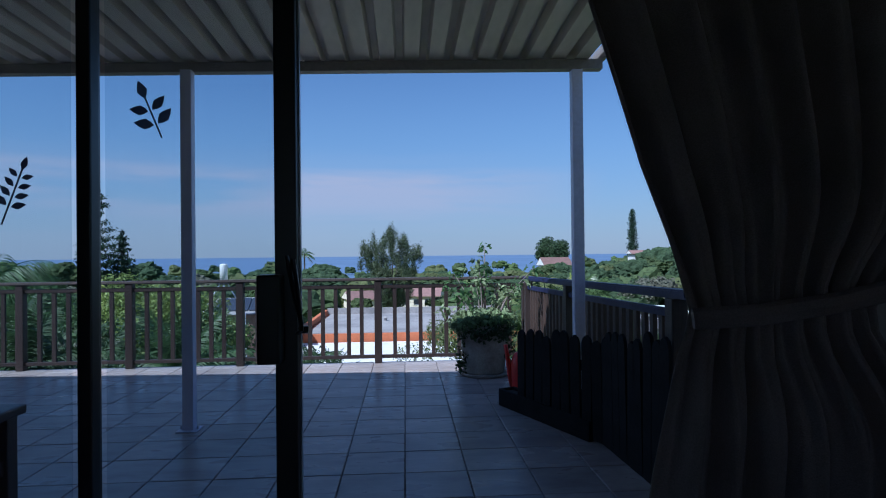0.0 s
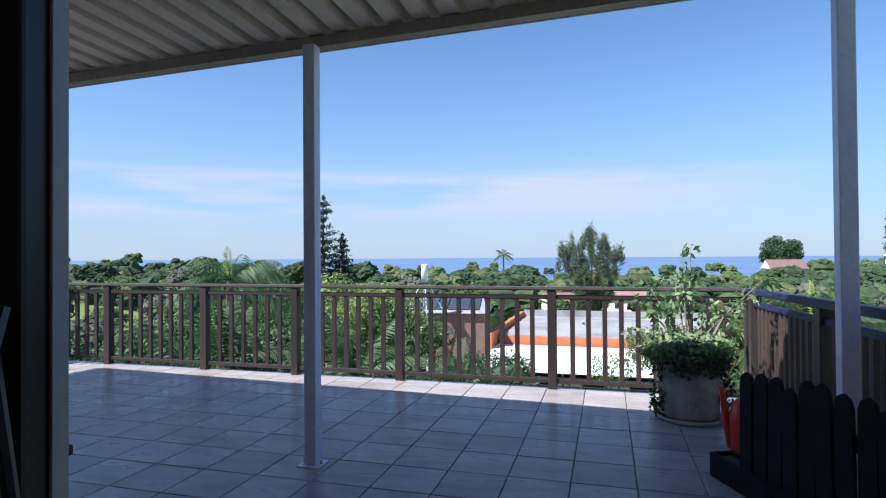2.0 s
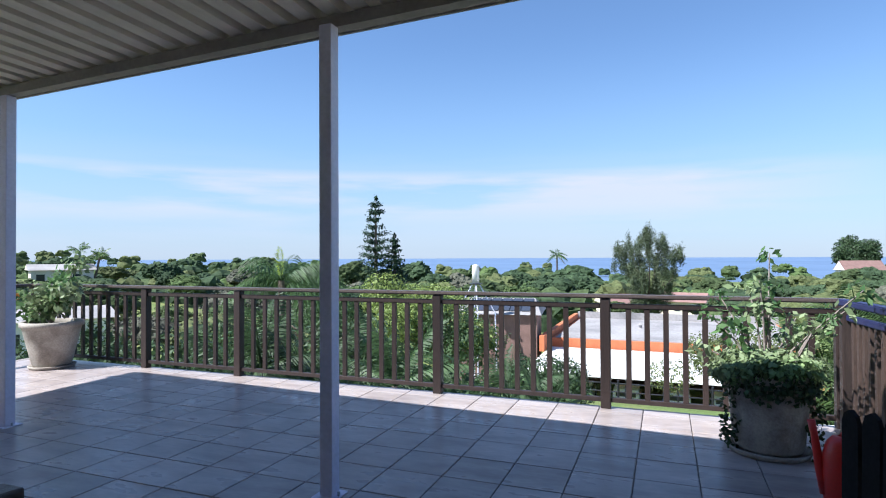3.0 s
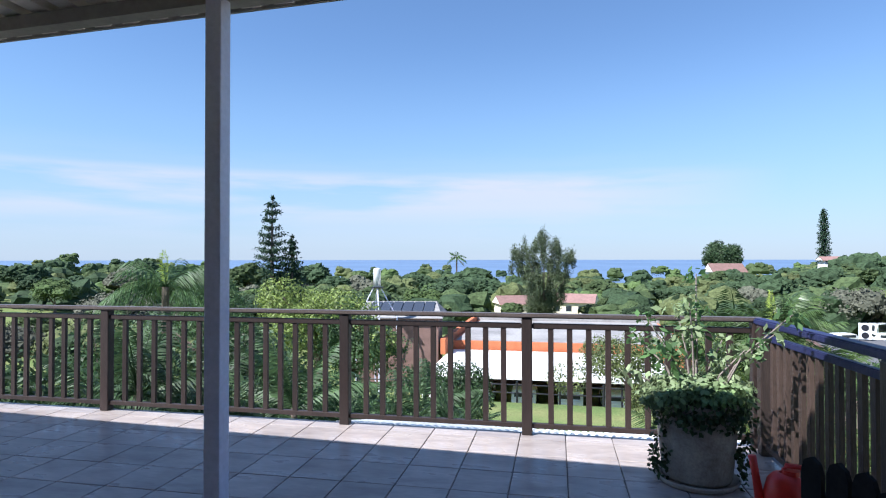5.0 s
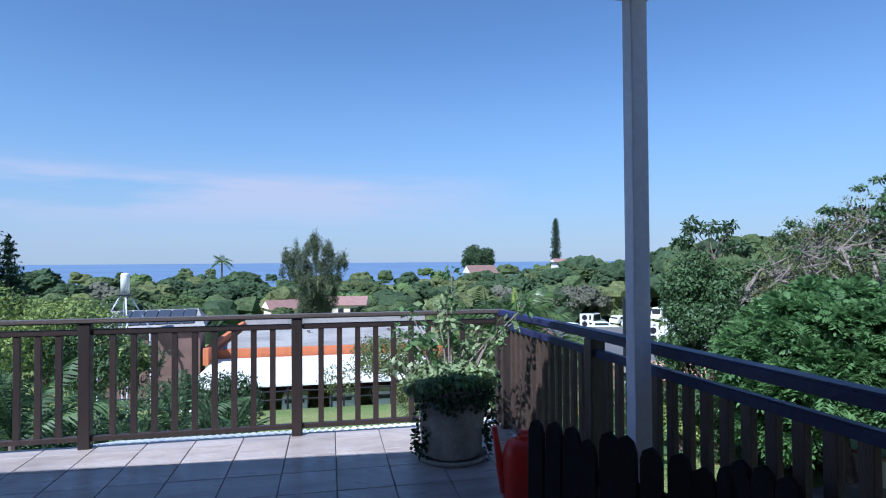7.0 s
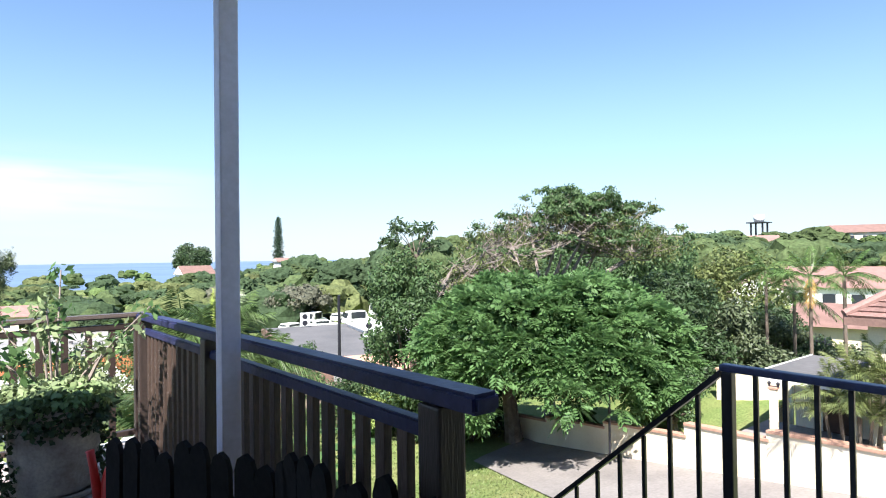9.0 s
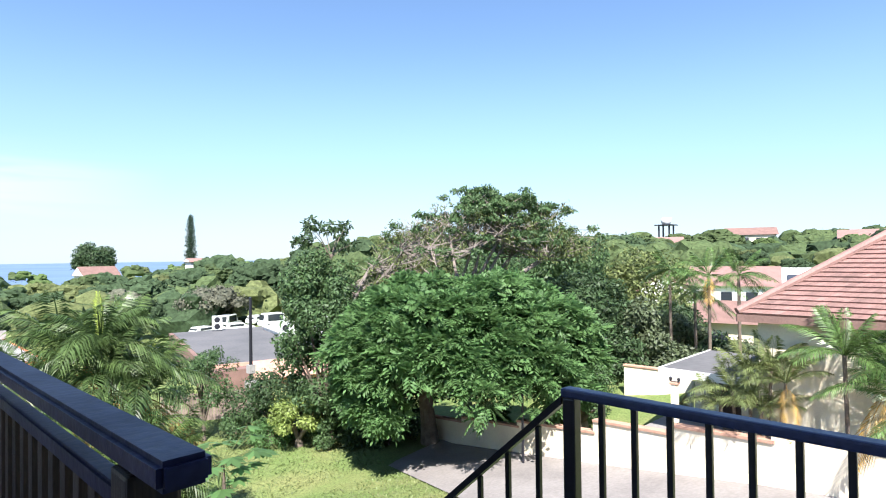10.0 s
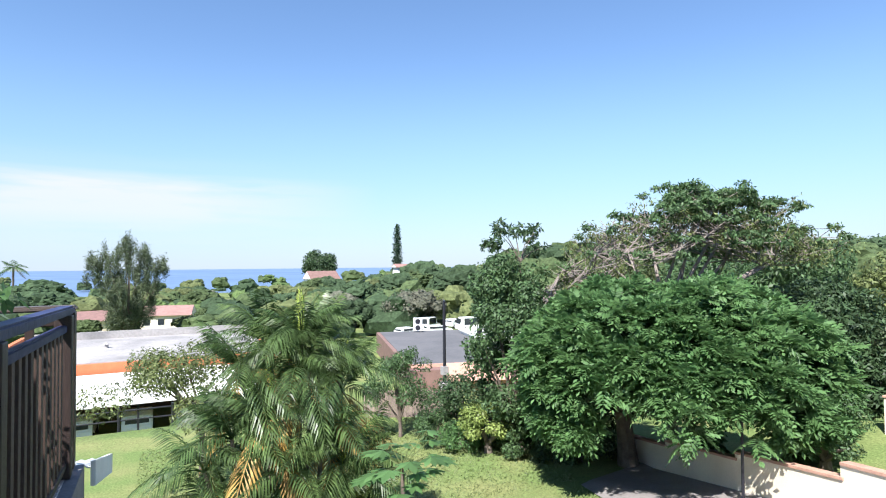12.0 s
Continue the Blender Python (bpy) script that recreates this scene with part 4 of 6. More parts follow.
def neighbour_house():
    e = thing("neighbour_house", (18.13, 8.38, -4.4), "cream plastered bungalow with a red tiled hip roof", "house")
    L, D, H = 15.0, 11.0, 4.1
    part("wall", boxed(0, -L, -1.0, D, 0, H), M_WALLCREAM, e)
    ov, rise, half = 0.4, 4.1, D / 2
    A, B, C, Dd = (-ov, -L - ov, H), (-ov, ov, H), (D + ov, ov, H), (D + ov, -L - ov, H)
    R1, R2 = (half, -L + half, H + rise), (half, -half, H + rise)
    bm = bmesh.new()
    v = [bm.verts.new(p) for p in (A, B, C, Dd, R1, R2)]
    for f in ((0, 1, 5, 4), (1, 2, 5), (2, 3, 4, 5), (3, 0, 4), (3, 2, 1, 0)):
        bm.faces.new([v[i] for i in f])
    bmesh.ops.recalc_face_normals(bm, faces=bm.faces[:])
    part("roof", bm, M_ROOFTILE, e)
    gable_tiles(e, (B, A, R1, R2), 34, 76, M_ROOFTILE)
    gable_tiles(e, (C, B, (half + 0.01, -half, H + rise), (half - 0.01, -half, H + rise)), 34, 60, M_ROOFTILE)
    part("hip_ridge", tube(bmesh.new(), [(-ov, ov, H + 0.08), (half, -half, H + rise + 0.1)], 0.11, 8), M_ROOFTILE, e)
    part("fascia", boxed(-ov - 0.03, -L - ov, H - 0.2, -ov - 0.001, ov, H + 0.0), M_ROOFBROWN, e)
    part("fascia", boxed(-ov, ov + 0.001, H - 0.2, D + ov, ov + 0.03, H), M_ROOFBROWN, e)
    for y in (-5.4, -8.0, -11.5):
        w = part("window", boxed(-0.03, y - 0.8, 1.4, -0.002, y + 0.8, 2.7), M_WINDOW, e)
        part("frame", boxed(-0.06, y - 0.85, 1.35, -0.032, y + 0.85, 1.42), M_WHITE, w)


neighbour_house()


def carport_slab():
    e = thing("porch", (19.17, 8.80, -4.9), "flat roofed porch with dark slab and white edge", "porch")
    part("slab", boxed(0.06, 0.0, 2.42, 4.6, 2.82, 2.55), M_TAR, e)
    part("edge_board", boxed(0.0, -0.04, 2.33, 0.058, 2.86, 2.58, 0.004), M_WHITE, e)
    part("edge_board", boxed(0.06, 2.821, 2.33, 4.6, 2.86, 2.58, 0.004), M_WHITE, e)
    part("back_wall", boxed(2.9, 0.02, -0.6, 3.1, 2.8, 2.41), M_WALLCREAM, e)
    d = part("door", boxed(2.84, 0.9, 0.35, 2.898, 1.95, 2.3, 0.006), M_DARKHOLE, e, "dark brown double door")
    part("door_stile", boxed(2.825, 1.40, 0.36, 2.839, 1.45, 2.29), M_ROOFBROWN, d)
    part("door_frame", boxed(2.82, 1.951, 0.35, 2.899, 2.03, 2.36), M_WHITE, e)
    part("pillar", boxed(0.3, 0.2, -0.6, 0.55, 0.45, 2.41, 0.008), M_WALLCREAM, e)
    part("floor_slab", boxed(-1.1, -1.4, -0.9, 2.899, 3.7, 0.34), M_DRIVE, e)


carport_slab()


def garden_wall():
    """A plastered wall across the lawn beyond the porch."""
    e = thing("garden_wall", (24.0, 12.4, -5.8), "cream plastered garden wall beyond the porch, thin coping", "wall", turn=92)
    part("panel", boxed(0.0, -0.1, -0.5, 2.8, 0.1, 2.4), M_WALLCREAM, e)
    part("coping", boxed(-0.03, -0.14, 2.401, 2.83, 0.14, 2.47, 0.008), M_COPING, e)



garden_wall()


def lantern_pillar():
    e = thing("gate_pillar", (17.95, 10.62, -5.3), "slim cream gate post with a small black lantern", "pillar")
    part("shaft", boxed(-0.09, -0.09, -0.4, 0.09, 0.09, 2.78, 0.008), M_WALLCREAM, e)
    part("cap", boxed(-0.12, -0.12, 2.781, 0.12, 0.12, 2.84, 0.01), M_COPING, e)
    for a, b in ((-0.12, 0), (0.12, 0)):
        part("lantern", lathe(bmesh.new(), [(0.0, 2.85), (0.025, 2.85), (0.05, 2.94), (0.06, 2.95), (0.0, 3.0)], 6, b, a), M_STEEL, e)
    part("lantern_arm", tube(bmesh.new(), [(0, -0.12, 2.86), (0, 0.12, 2.86)], 0.012, 6), M_STEEL, e)


lantern_pillar()


def boundary_wall():
    """A plastered wall that steps down with the slope, with terracotta coping."""
    e = thing("boundary_wall", (15.7, 1.5, 0), "cream plastered boundary wall stepping down the slope, terracotta coping", "wall")
    p0, p1 = Vector((15.7, 1.5)), Vector((20.4, 23.0))
    ang = math.degrees(math.atan2(p1.y - p0.y, p1.x - p0.x))
    unit = (p1 - p0).length / (p1.y - p0.y)
    for ya, za, yb, zb in ((1.5, -2.72, 4.9, -2.62), (4.9, -2.93, 7.78, -3.0), (7.78, -3.34, 10.68, -3.63), (10.68, -3.88, 13.5, -4.16), (13.5, -4.56, 17.3, -5.08), (17.3, -5.3, 21.0, -5.8), (21.0, -6.0, 24.0, -6.4)):
        x0, x1 = (ya - 1.5) * unit, (yb - 1.5) * unit
        def sloped(bm):
            for v in bm.verts:
                v.co.z += za + (zb - za) * (v.co.x - x0) / (x1 - x0)
            return bm
        for nm, bm, m in (("panel", boxed(x0, -0.11, -3.2, x1 - 0.002, 0.11, -0.09), M_WALLCREAM), ("coping", boxed(x0 - 0.1, -0.16, -0.089, x1 - 0.02, 0.16, 0.0, 0.01), M_COPING)):
            part(nm, sloped(bm), m, e).rotation_euler = (0, 0, radians(ang))
    return e


boundary_wall()


def ground_sheet(name, corners, lift, mat, label, category, n=24):
    """A strip laid on the ground between four plan corners."""
    a, b, c, d = [Vector(p) for p in corners]
    vs, fs = [], []
    for j in range(n + 1):
        for i in range(n + 1):
            p = a.lerp(b, i / n).lerp(d.lerp(c, i / n), j / n)
            vs.append((p.x, p.y, ground_z(p.x, p.y) + lift))
    w = n + 1
    for j in range(n):
        for i in range(n):
            fs.append((j * w + i, j * w + i + 1, (j + 1) * w + i + 1, (j + 1) * w + i))
    return tagged(part_np(name, vs, fs, mat, smooth=True), label, category, kind="structure")


def terrace():
    """The neighbour's raised grass bank behind the boundary wall."""
    vs, fs, n = [], [], 10
    for j in range(n + 1):
        for i in range(n + 1):
            x, y = 19.0 + 5.2 * i / n, 12.55 + 4.6 * j / n
            vs.append((x + 0.2 * (y - 12.55), y, -5.35 + 1.25 * i / n - 0.12 * (y - 12.55) + 0.04 * math.sin(3 * x + 2 * y)))
    w = n + 1
    fs = [(j * w + i, j * w + i + 1, (j + 1) * w + i + 1, (j + 1) * w + i) for j in range(n) for i in range(n)]
    tagged(part_np("ground_terrace", vs, fs, M_GRASS, smooth=True), "raised grass bank behind the boundary wall", "ground", kind="structure")


terrace()
ground_sheet("road_drive", ((8.6, 2.0), (15.75, 2.0), (20.2, 22.6), (16.3, 22.0)), 0.05, M_DRIVE, "worn concrete driveway beside the boundary wall", "driveway")


# ---- buildings down the slope ----
def carport():
    e = thing("carport", (-9.37, 42.71, -9.4), "white sheet roofed carport over parked cars", "carport")
    bm = bmesh.new()
    box(bm, 0, 0, 2.6, 17.0, 10.5, 2.72)
    for v in bm.verts:
        v.co.z += 0.012 * v.co.y
    part("roof", bm, M_WHITE, e)
    for i in range(6):
        part("post", boxed(0.4 + i * 3.2, 0.3, -0.3, 0.52 + i * 3.2, 0.42, 2.6), M_STEEL, e)
    # dark wall colour stands in for the shade under the roof
    part("back_wall", boxed(0, 10.55, -0.5, 17.0, 10.75, 2.6), M_DARKHOLE, e)


carport()


def shop_block():
    e = thing("shop_building", (-9.33, 53.62, -9.6), "low building with an orange parapet and stained flat roof", "building")
    part("wall", boxed(0, 0, -1.0, 20, 17.0, 3.75), M_ORANGE, e)
    part("roof", boxed(0.3, 0.3, 3.751, 19.7, 16.7, 3.80), M_CONCRETE, e)
    part("parapet", boxed(-0.1, 16.75, 3.751, 20.1, 17.05, 4.5), M_CONCRETE, e)
    part("parapet", boxed(-0.5, -3.0, 3.0, -0.1, 17.0, 4.3), M_ORANGE, e)
    for x in (7.0, 15.0):
        part("roof_vent", lathe(bmesh.new(), [(0.15, 3.8), (0.15, 4.1), (0.3, 4.12), (0.0, 4.35)], 10, x, 9), M_CONCRETE, e)


shop_block()


def tar_roof_block():
    e = thing("flat_roof_building", (19.50, 45.93, -10.5), "building with a grey tarred flat roof and brick edge", "building", turn=-14)
    part("wall", boxed(0, 0, -1.0, 22, 27, 3.4), M_ROOFBROWN, e)
    part("roof", boxed(0.4, 1.6, 3.401, 21.6, 26.6, 3.45), M_TAR, e)
    part("parapet", boxed(0, 1.3, 3.401, 22, 1.58, 3.65), M_COPING, e)


tar_roof_block()


def ac_unit(x, y, z, turn):
    e = thing("air_conditioner", (x, y, z), "white outdoor air conditioner standing on the flat roof", "air conditioner", "rooftop units", turn)
    part("case", boxed(-0.55, -0.22, 0.12, 0.55, 0.22, 1.75, 0.03), M_VEHICLE, e)
    for h in (0.52, 1.3):
        part("fan_grille", tube(bmesh.new(), [(0, -0.222, h), (0, -0.24, h)], 0.33, 16), M_STEEL, e)
    for dx in (-0.45, 0.45):
        part("foot", boxed(dx - 0.05, -0.25, 0, dx + 0.05, 0.25, 0.119), M_STEEL, e)


for q in ((30.5, 69.5), (31.5, 56.0), (33.2, 55.5), (36.5, 55.0)):
    ac_unit(q[0], q[1], -7.05, -20)


def vehicle(x, y, z, turn, kind, label):
    """A white parked vehicle with wheels and windows."""
    e = thing(kind, (x, y, z), label, "vehicle", "parked vehicles", turn)
    L, H = (4.3, 1.45) if kind == "car" else (5.2, 2.1)
    prof = [(0, 0.35), (L, 0.35), (L, 0.75), (L * 0.97, 0.9), (L * 0.74, 0.98), (L * 0.62, H), (L * 0.12, H), (L * 0.02, 0.98), (0, 0.8)]
    bm = bmesh.new()
    f = bm.faces.new([bm.verts.new((px, -0.85, pz)) for px, pz in prof])
    r = bmesh.ops.extrude_face_region(bm, geom=[f])
    bmesh.ops.translate(bm, verts=[v for v in r["geom"] if isinstance(v, bmesh.types.BMVert)], vec=(0, 1.7, 0))
    bmesh.ops.recalc_face_normals(bm, faces=bm.faces[:])
    bmesh.ops.bevel(bm, geom=bm.edges[:], offset=0.07, segments=2, affect="EDGES")
    part("body", bm, M_VEHICLE, e)
    for sy in (-0.856, 0.851):
        part("side_window", boxed(L * 0.16, sy, 1.0, L * 0.62, sy + 0.005, H - 0.12), M_WINDOW, e)
    part("rear_window", boxed(L * 0.035, -0.65, 1.02, L * 0.07, 0.65, H - 0.15), M_WINDOW, e)
    for px in (L * 0.18, L * 0.82):
        for sy in (-0.8, 0.8):
            w = part("wheel", tube(bmesh.new(), [(px, sy - 0.1, 0.33), (px, sy + 0.1, 0.33)], 0.33, 14), M_TYRE, e)
            part("rim", tube(bmesh.new(), [(px, sy - 0.108, 0.33), (px, sy + 0.108, 0.33)], 0.2, 10), M_FRAMELIGHT, w)


for i, x in enumerate((-9.0, -5.8, -2.6, 0.6, 3.6)):
    vehicle(x, 44.0, ground_z(x, 44.5), 90, "car", "white car parked nose out under the carport")
for i, (x, y, k) in enumerate(((37.0, 82, "car"), (41.5, 80, "van"), (47.0, 78, "van"), (45.0, 74, "van"), (33.5, 84, "car"), (43.0, 86, "car"), (49.0, 84, "van"), (39.5, 88, "van"))):
    vehicle(x, y, ground_z(x, y) + 0.1, -10 + 7 * i, k, "white vehicle parked in the yard beyond the flat roof")


def yard_canopy():
    e = thing("yard_canopy", (36.5, 60.5, -9.8), "low white flat roofed store at the yard's edge", "canopy", turn=-14)
    part("roof", boxed(-3.4, -5, 3.1, 3.4, 5, 3.25, 0.02), M_WHITE, e)
    part("wall", boxed(-3.2, -4.8, -0.5, 3.2, 4.8, 3.09), M_WHITE, e)


yard_canopy()


def lawn_fence():
    e = thing("lawn_railing", (-13.14, 39.60, -7.4), "dark pole fence at the foot of the lawn", "fence")
    for i in range(9):
        part("post", tube(bmesh.new(), [(i * 2.6, 0, -0.4), (i * 2.6, 0, 1.15)], 0.07, 7), M_STEEL, e)
    for h in (0.45, 0.95):
        part("rail", tube(bmesh.new(), [(0, 0, h), (20.8, 0, h)], 0.045, 6), M_STEEL, e)


lawn_fence()


def house(x, y, z, turn, size, wall, roof_mat, label, rise=1.8, storeys=1):
    e = thing("house", (x, y, z), label, "house", turn=turn)
    L, D = size
    H = 2.9 * storeys
    part("wall", boxed(-L / 2, -D / 2, -3.0, L / 2, D / 2, H), wall, e)
    bm = bmesh.new()
    o = 0.5
    v = [bm.verts.new(p) for p in ((-L / 2 - o, -D / 2 - o, H), (L / 2 + o, -D / 2 - o, H), (L / 2 + o, D / 2 + o, H), (-L / 2 - o, D / 2 + o, H), (-L / 2 - o, 0, H + rise), (L / 2 + o, 0, H + rise))]
    for f in ((0, 1, 5, 4), (2, 3, 4, 5), (0, 4, 3), (1, 2, 5), (3, 2, 1, 0)):
        bm.faces.new([v[i] for i in f])
    bmesh.ops.recalc_face_normals(bm, faces=bm.faces[:])
    part("roof", bm, roof_mat, e)
    for sx in (-1, 1):
        bm = bmesh.new()
        x0 = sx * (L / 2 + o + 0.01)
        bm.faces.new([bm.verts.new(p) for p in ((x0, -D / 2, H + 0.05), (x0, D / 2, H + 0.05), (x0, 0, H + rise - 0.2))])
        r = bmesh.ops.extrude_face_region(bm, geom=bm.faces[:])
        bmesh.ops.translate(bm, verts=[q for q in r["geom"] if isinstance(q, bmesh.types.BMVert)], vec=(sx * 0.02, 0, 0))
        part("gable", bm, wall, e)
    for s in range(storeys):
        for k in range(int(L // 2.6)):
            px = -L / 2 + 1.3 + k * 2.6
            if px < L / 2 - 0.7:
                w = part("window", boxed(px - 0.6, -D / 2 - 0.03, 1.0 + 2.9 * s, px + 0.6, -D / 2 - 0.002, 2.2 + 2.9 * s), M_WINDOW, e)
                part("sill", boxed(px - 0.7, -D / 2 - 0.08, 0.92 + 2.9 * s, px + 0.7, -D / 2 - 0.031, 0.998 + 2.9 * s), M_WHITE, w)
    return e


house(48.9, 188.0, -5.9, 8, (9.0, 7.0), M_WHITE, M_ROOFBROWN, "distant house with a brown roof among trees", rise=2.6)
house(-9.6, 134.2, -11.8, 20, (8.0, 7.0), M_WALLCREAM, M_ROOFTILE, "small cream house with an orange tiled roof")
house(3.4, 135.0, -11.3, -10, (9.0, 7.0), M_WALLCREAM, M_ROOFTILE, "small cream house with an orange tiled roof")
house(-26.7, 150.6, -10.5, 0, (9.0, 7.0), M_WHITE, M_CONCRETE, "pale house with a grey roof among trees")
house(73.2, 34.6, -9.4, 23, (10.0, 7.0), M_WHITE, M_ROOFTILE, "white two storey gabled house with red tiled roof", storeys=2, rise=2.5)
house(75.6, 27.0, -8.3, -75, (9.0, 8.0), M_WHITE, M_ROOFTILE, "white house with a red tiled roof", storeys=2, rise=2.2)
far_block = house(78.2, 19.0, -8.3, -75, (9.0, 8.0), M_WHITE, M_WHITE, "white house with solar panels on a pale roof", storeys=2, rise=2.0)
for k in range(3):
    bm = boxed(-2.9 + 2.0 * k, -4.0, 0.08, -1.0 + 2.0 * k, -2.0, 0.16)
    for v in bm.verts:
        v.co.z += 5.8 + 2.0 * (v.co.y + 4.5) / 4.5
    part("solar_panel", bm, M_SOLAR, far_block)
house(41.5, 15.6, -5.9, -80, (5.2, 5.0), M_WALLCREAM, M_ROOFBROWN, "house with a dark brown roof behind the palms", rise=1.2)
house(149.0, 46.2, 2.5, -70, (10.0, 8.0), M_WALLCREAM, M_ROOFBROWN, "cream house on the hillside among trees")
house(141.6, 21.1, 1.0, -80, (12.0, 8.0), M_WALLCREAM, M_ROOFTILE, "cream house on the hillside among trees")
house(116.8, 54.5, 0.0, -60, (9.0, 7.0), M_WHITE, M_ROOFTILE, "white house on the hillside among trees")
house(64.0, 156.5, -2.3, 0, (4.0, 4.0), M_WHITE, M_ROOFTILE, "small white house beside a tall column pine", rise=1.0)
house(-99.4, 73.2, -3.6, 60, (9.0, 7.0), M_WALLCREAM, M_CONCRETE, "pale long building on the wooded hillside", rise=1.0)
house(-37.4, 26.8, -5.2, 60, (9.0, 7.0), M_WHITE, M_CONCRETE, "white house with a grey roof beyond the hedge", rise=0.5)
house(23.2, 40.5, -9.6, -20, (5.0, 4.0), M_COPING, M_COPING, "small outbuilding with a pale terracotta roof", rise=0.8)


def solar_house():
    e = thing("solar_house", (-13.84, 53.31, -7.6), "house with solar panels on its grey pitched roof", "house", turn=8)
    part("wall", boxed(-3.4, -3, -3, 3.4, 3, 4.0), M_ROOFBROWN, e)
    bm = bmesh.new()
    v = [bm.verts.new(p) for p in ((-3.8, -3.4, 4.0), (3.8, -3.4, 4.0), (3.0, 1.0, 5.1), (-3.4, 1.0, 5.1), (-3.8, 3.4, 4.0), (3.8, 3.4, 4.0))]
    for f in ((0, 1, 2, 3), (3, 2, 5, 4), (0, 3, 4), (1, 5, 2), (4, 5, 1, 0)):
        bm.faces.new([v[i] for i in f])
    part("roof", bm, M_CONCRETE, e)
    for i in range(6):
        x = -2.7 + i * 0.95
        bm = boxed(x, -2.6, 0.06, x + 0.86, 0.6, 0.10)
        for q in bm.verts:
            q.co.z += 4.2 + 0.25 * (q.co.y + 2.6)
        part("solar_panel", bm, M_SOLAR, e)


solar_house()


def water_tank():
    e = thing("water_tank", (-14.60, 48.33, -8.0), "white water tank on a steel tripod tower", "water tank")
    part("tank", lathe(bmesh.new(), [(0.0, 7.1), (0.30, 7.1), (0.30, 8.5), (0.26, 8.6), (0.0, 8.65)], 16), M_WHITE, e, smooth=True)
    part("platform", boxed(-0.45, -0.45, 7.0, 0.45, 0.45, 7.09), M_STEEL, e)
    for k in range(4):
        a = k * math.tau / 4 + 0.4
        part("leg", tube(bmesh.new(), [(0.3 * math.cos(a), 0.3 * math.sin(a), 7.0), (1.6 * math.cos(a), 1.6 * math.sin(a), 4.6), (1.7 * math.cos(a), 1.7 * math.sin(a), -1.0)], 0.06, 6), M_POST, e)


water_tank()


def mast(name, base, h, r, label, boxes=()):
    e = thing(name, base, label, "pole")
    part("pole", tube(bmesh.new(), [(0, 0, -0.5), (0, 0, h)], [r, r * 0.8], 8), M_STEEL, e)
    for z, s in boxes:
        part("switch_box", boxed(-s, -s, z, s, s, z + 2.6 * s, 0.02), M_CONCRETE, e)


mast("street_pole", (17.71, 36.40, -8.4), 7.4, 0.12, "dark timber utility pole with grey switch boxes", ((1.6, 0.28), (2.8, 0.2)))
mast("thin_pole", (17.76, 16.09, -6.3), 3.9, 0.05, "thin dark steel pole beside the driveway")


def water_tower():
    e = thing("water_tower", (176.34, 77.87, -2.0), "pale concrete water tower on the hill", "water tower")
    part("bowl", lathe(bmesh.new(), [(0.0, 12.3), (1.2, 12.3), (1.5, 13.2), (1.5, 14.2), (0, 14.4)], 16), M_WHITE, e, smooth=True)
    part("platform", boxed(-2.6, -2.6, 11.9, 2.6, 2.6, 12.2), M_STEEL, e)
    for sx in (-1, 1):
        for sy in (-1, 1):
            part("leg", boxed(sx * 1.6 - 0.2, sy * 1.6 - 0.2, 0, sx * 1.6 + 0.2, sy * 1.6 + 0.2, 11.9), M_STEEL, e)


water_tower()


def plank_fence():
    e = thing("plank_fence", (12.22, 35.48, -7.6), "weathered grey plank fence at the lawn's foot", "fence", turn=-24)
    data = None
    for i in range(36):
        if data is None:
            ob = part("plank", boxed(-0.07, -0.012, 0, 0.07, 0.012, 1.75, 0.004), M_FENCE, e)
            data = ob.data
        else:
            ob = new("plank", data)
            ob.parent = e
        ob.location = (i * 0.15, 0, 0.03 * math.sin(i * 2.1))
    for h in (0.4, 1.35):
        part("rail", boxed(0, 0.013, h, 5.3, 0.06, h + 0.08), M_FENCE, e)


plank_fence()

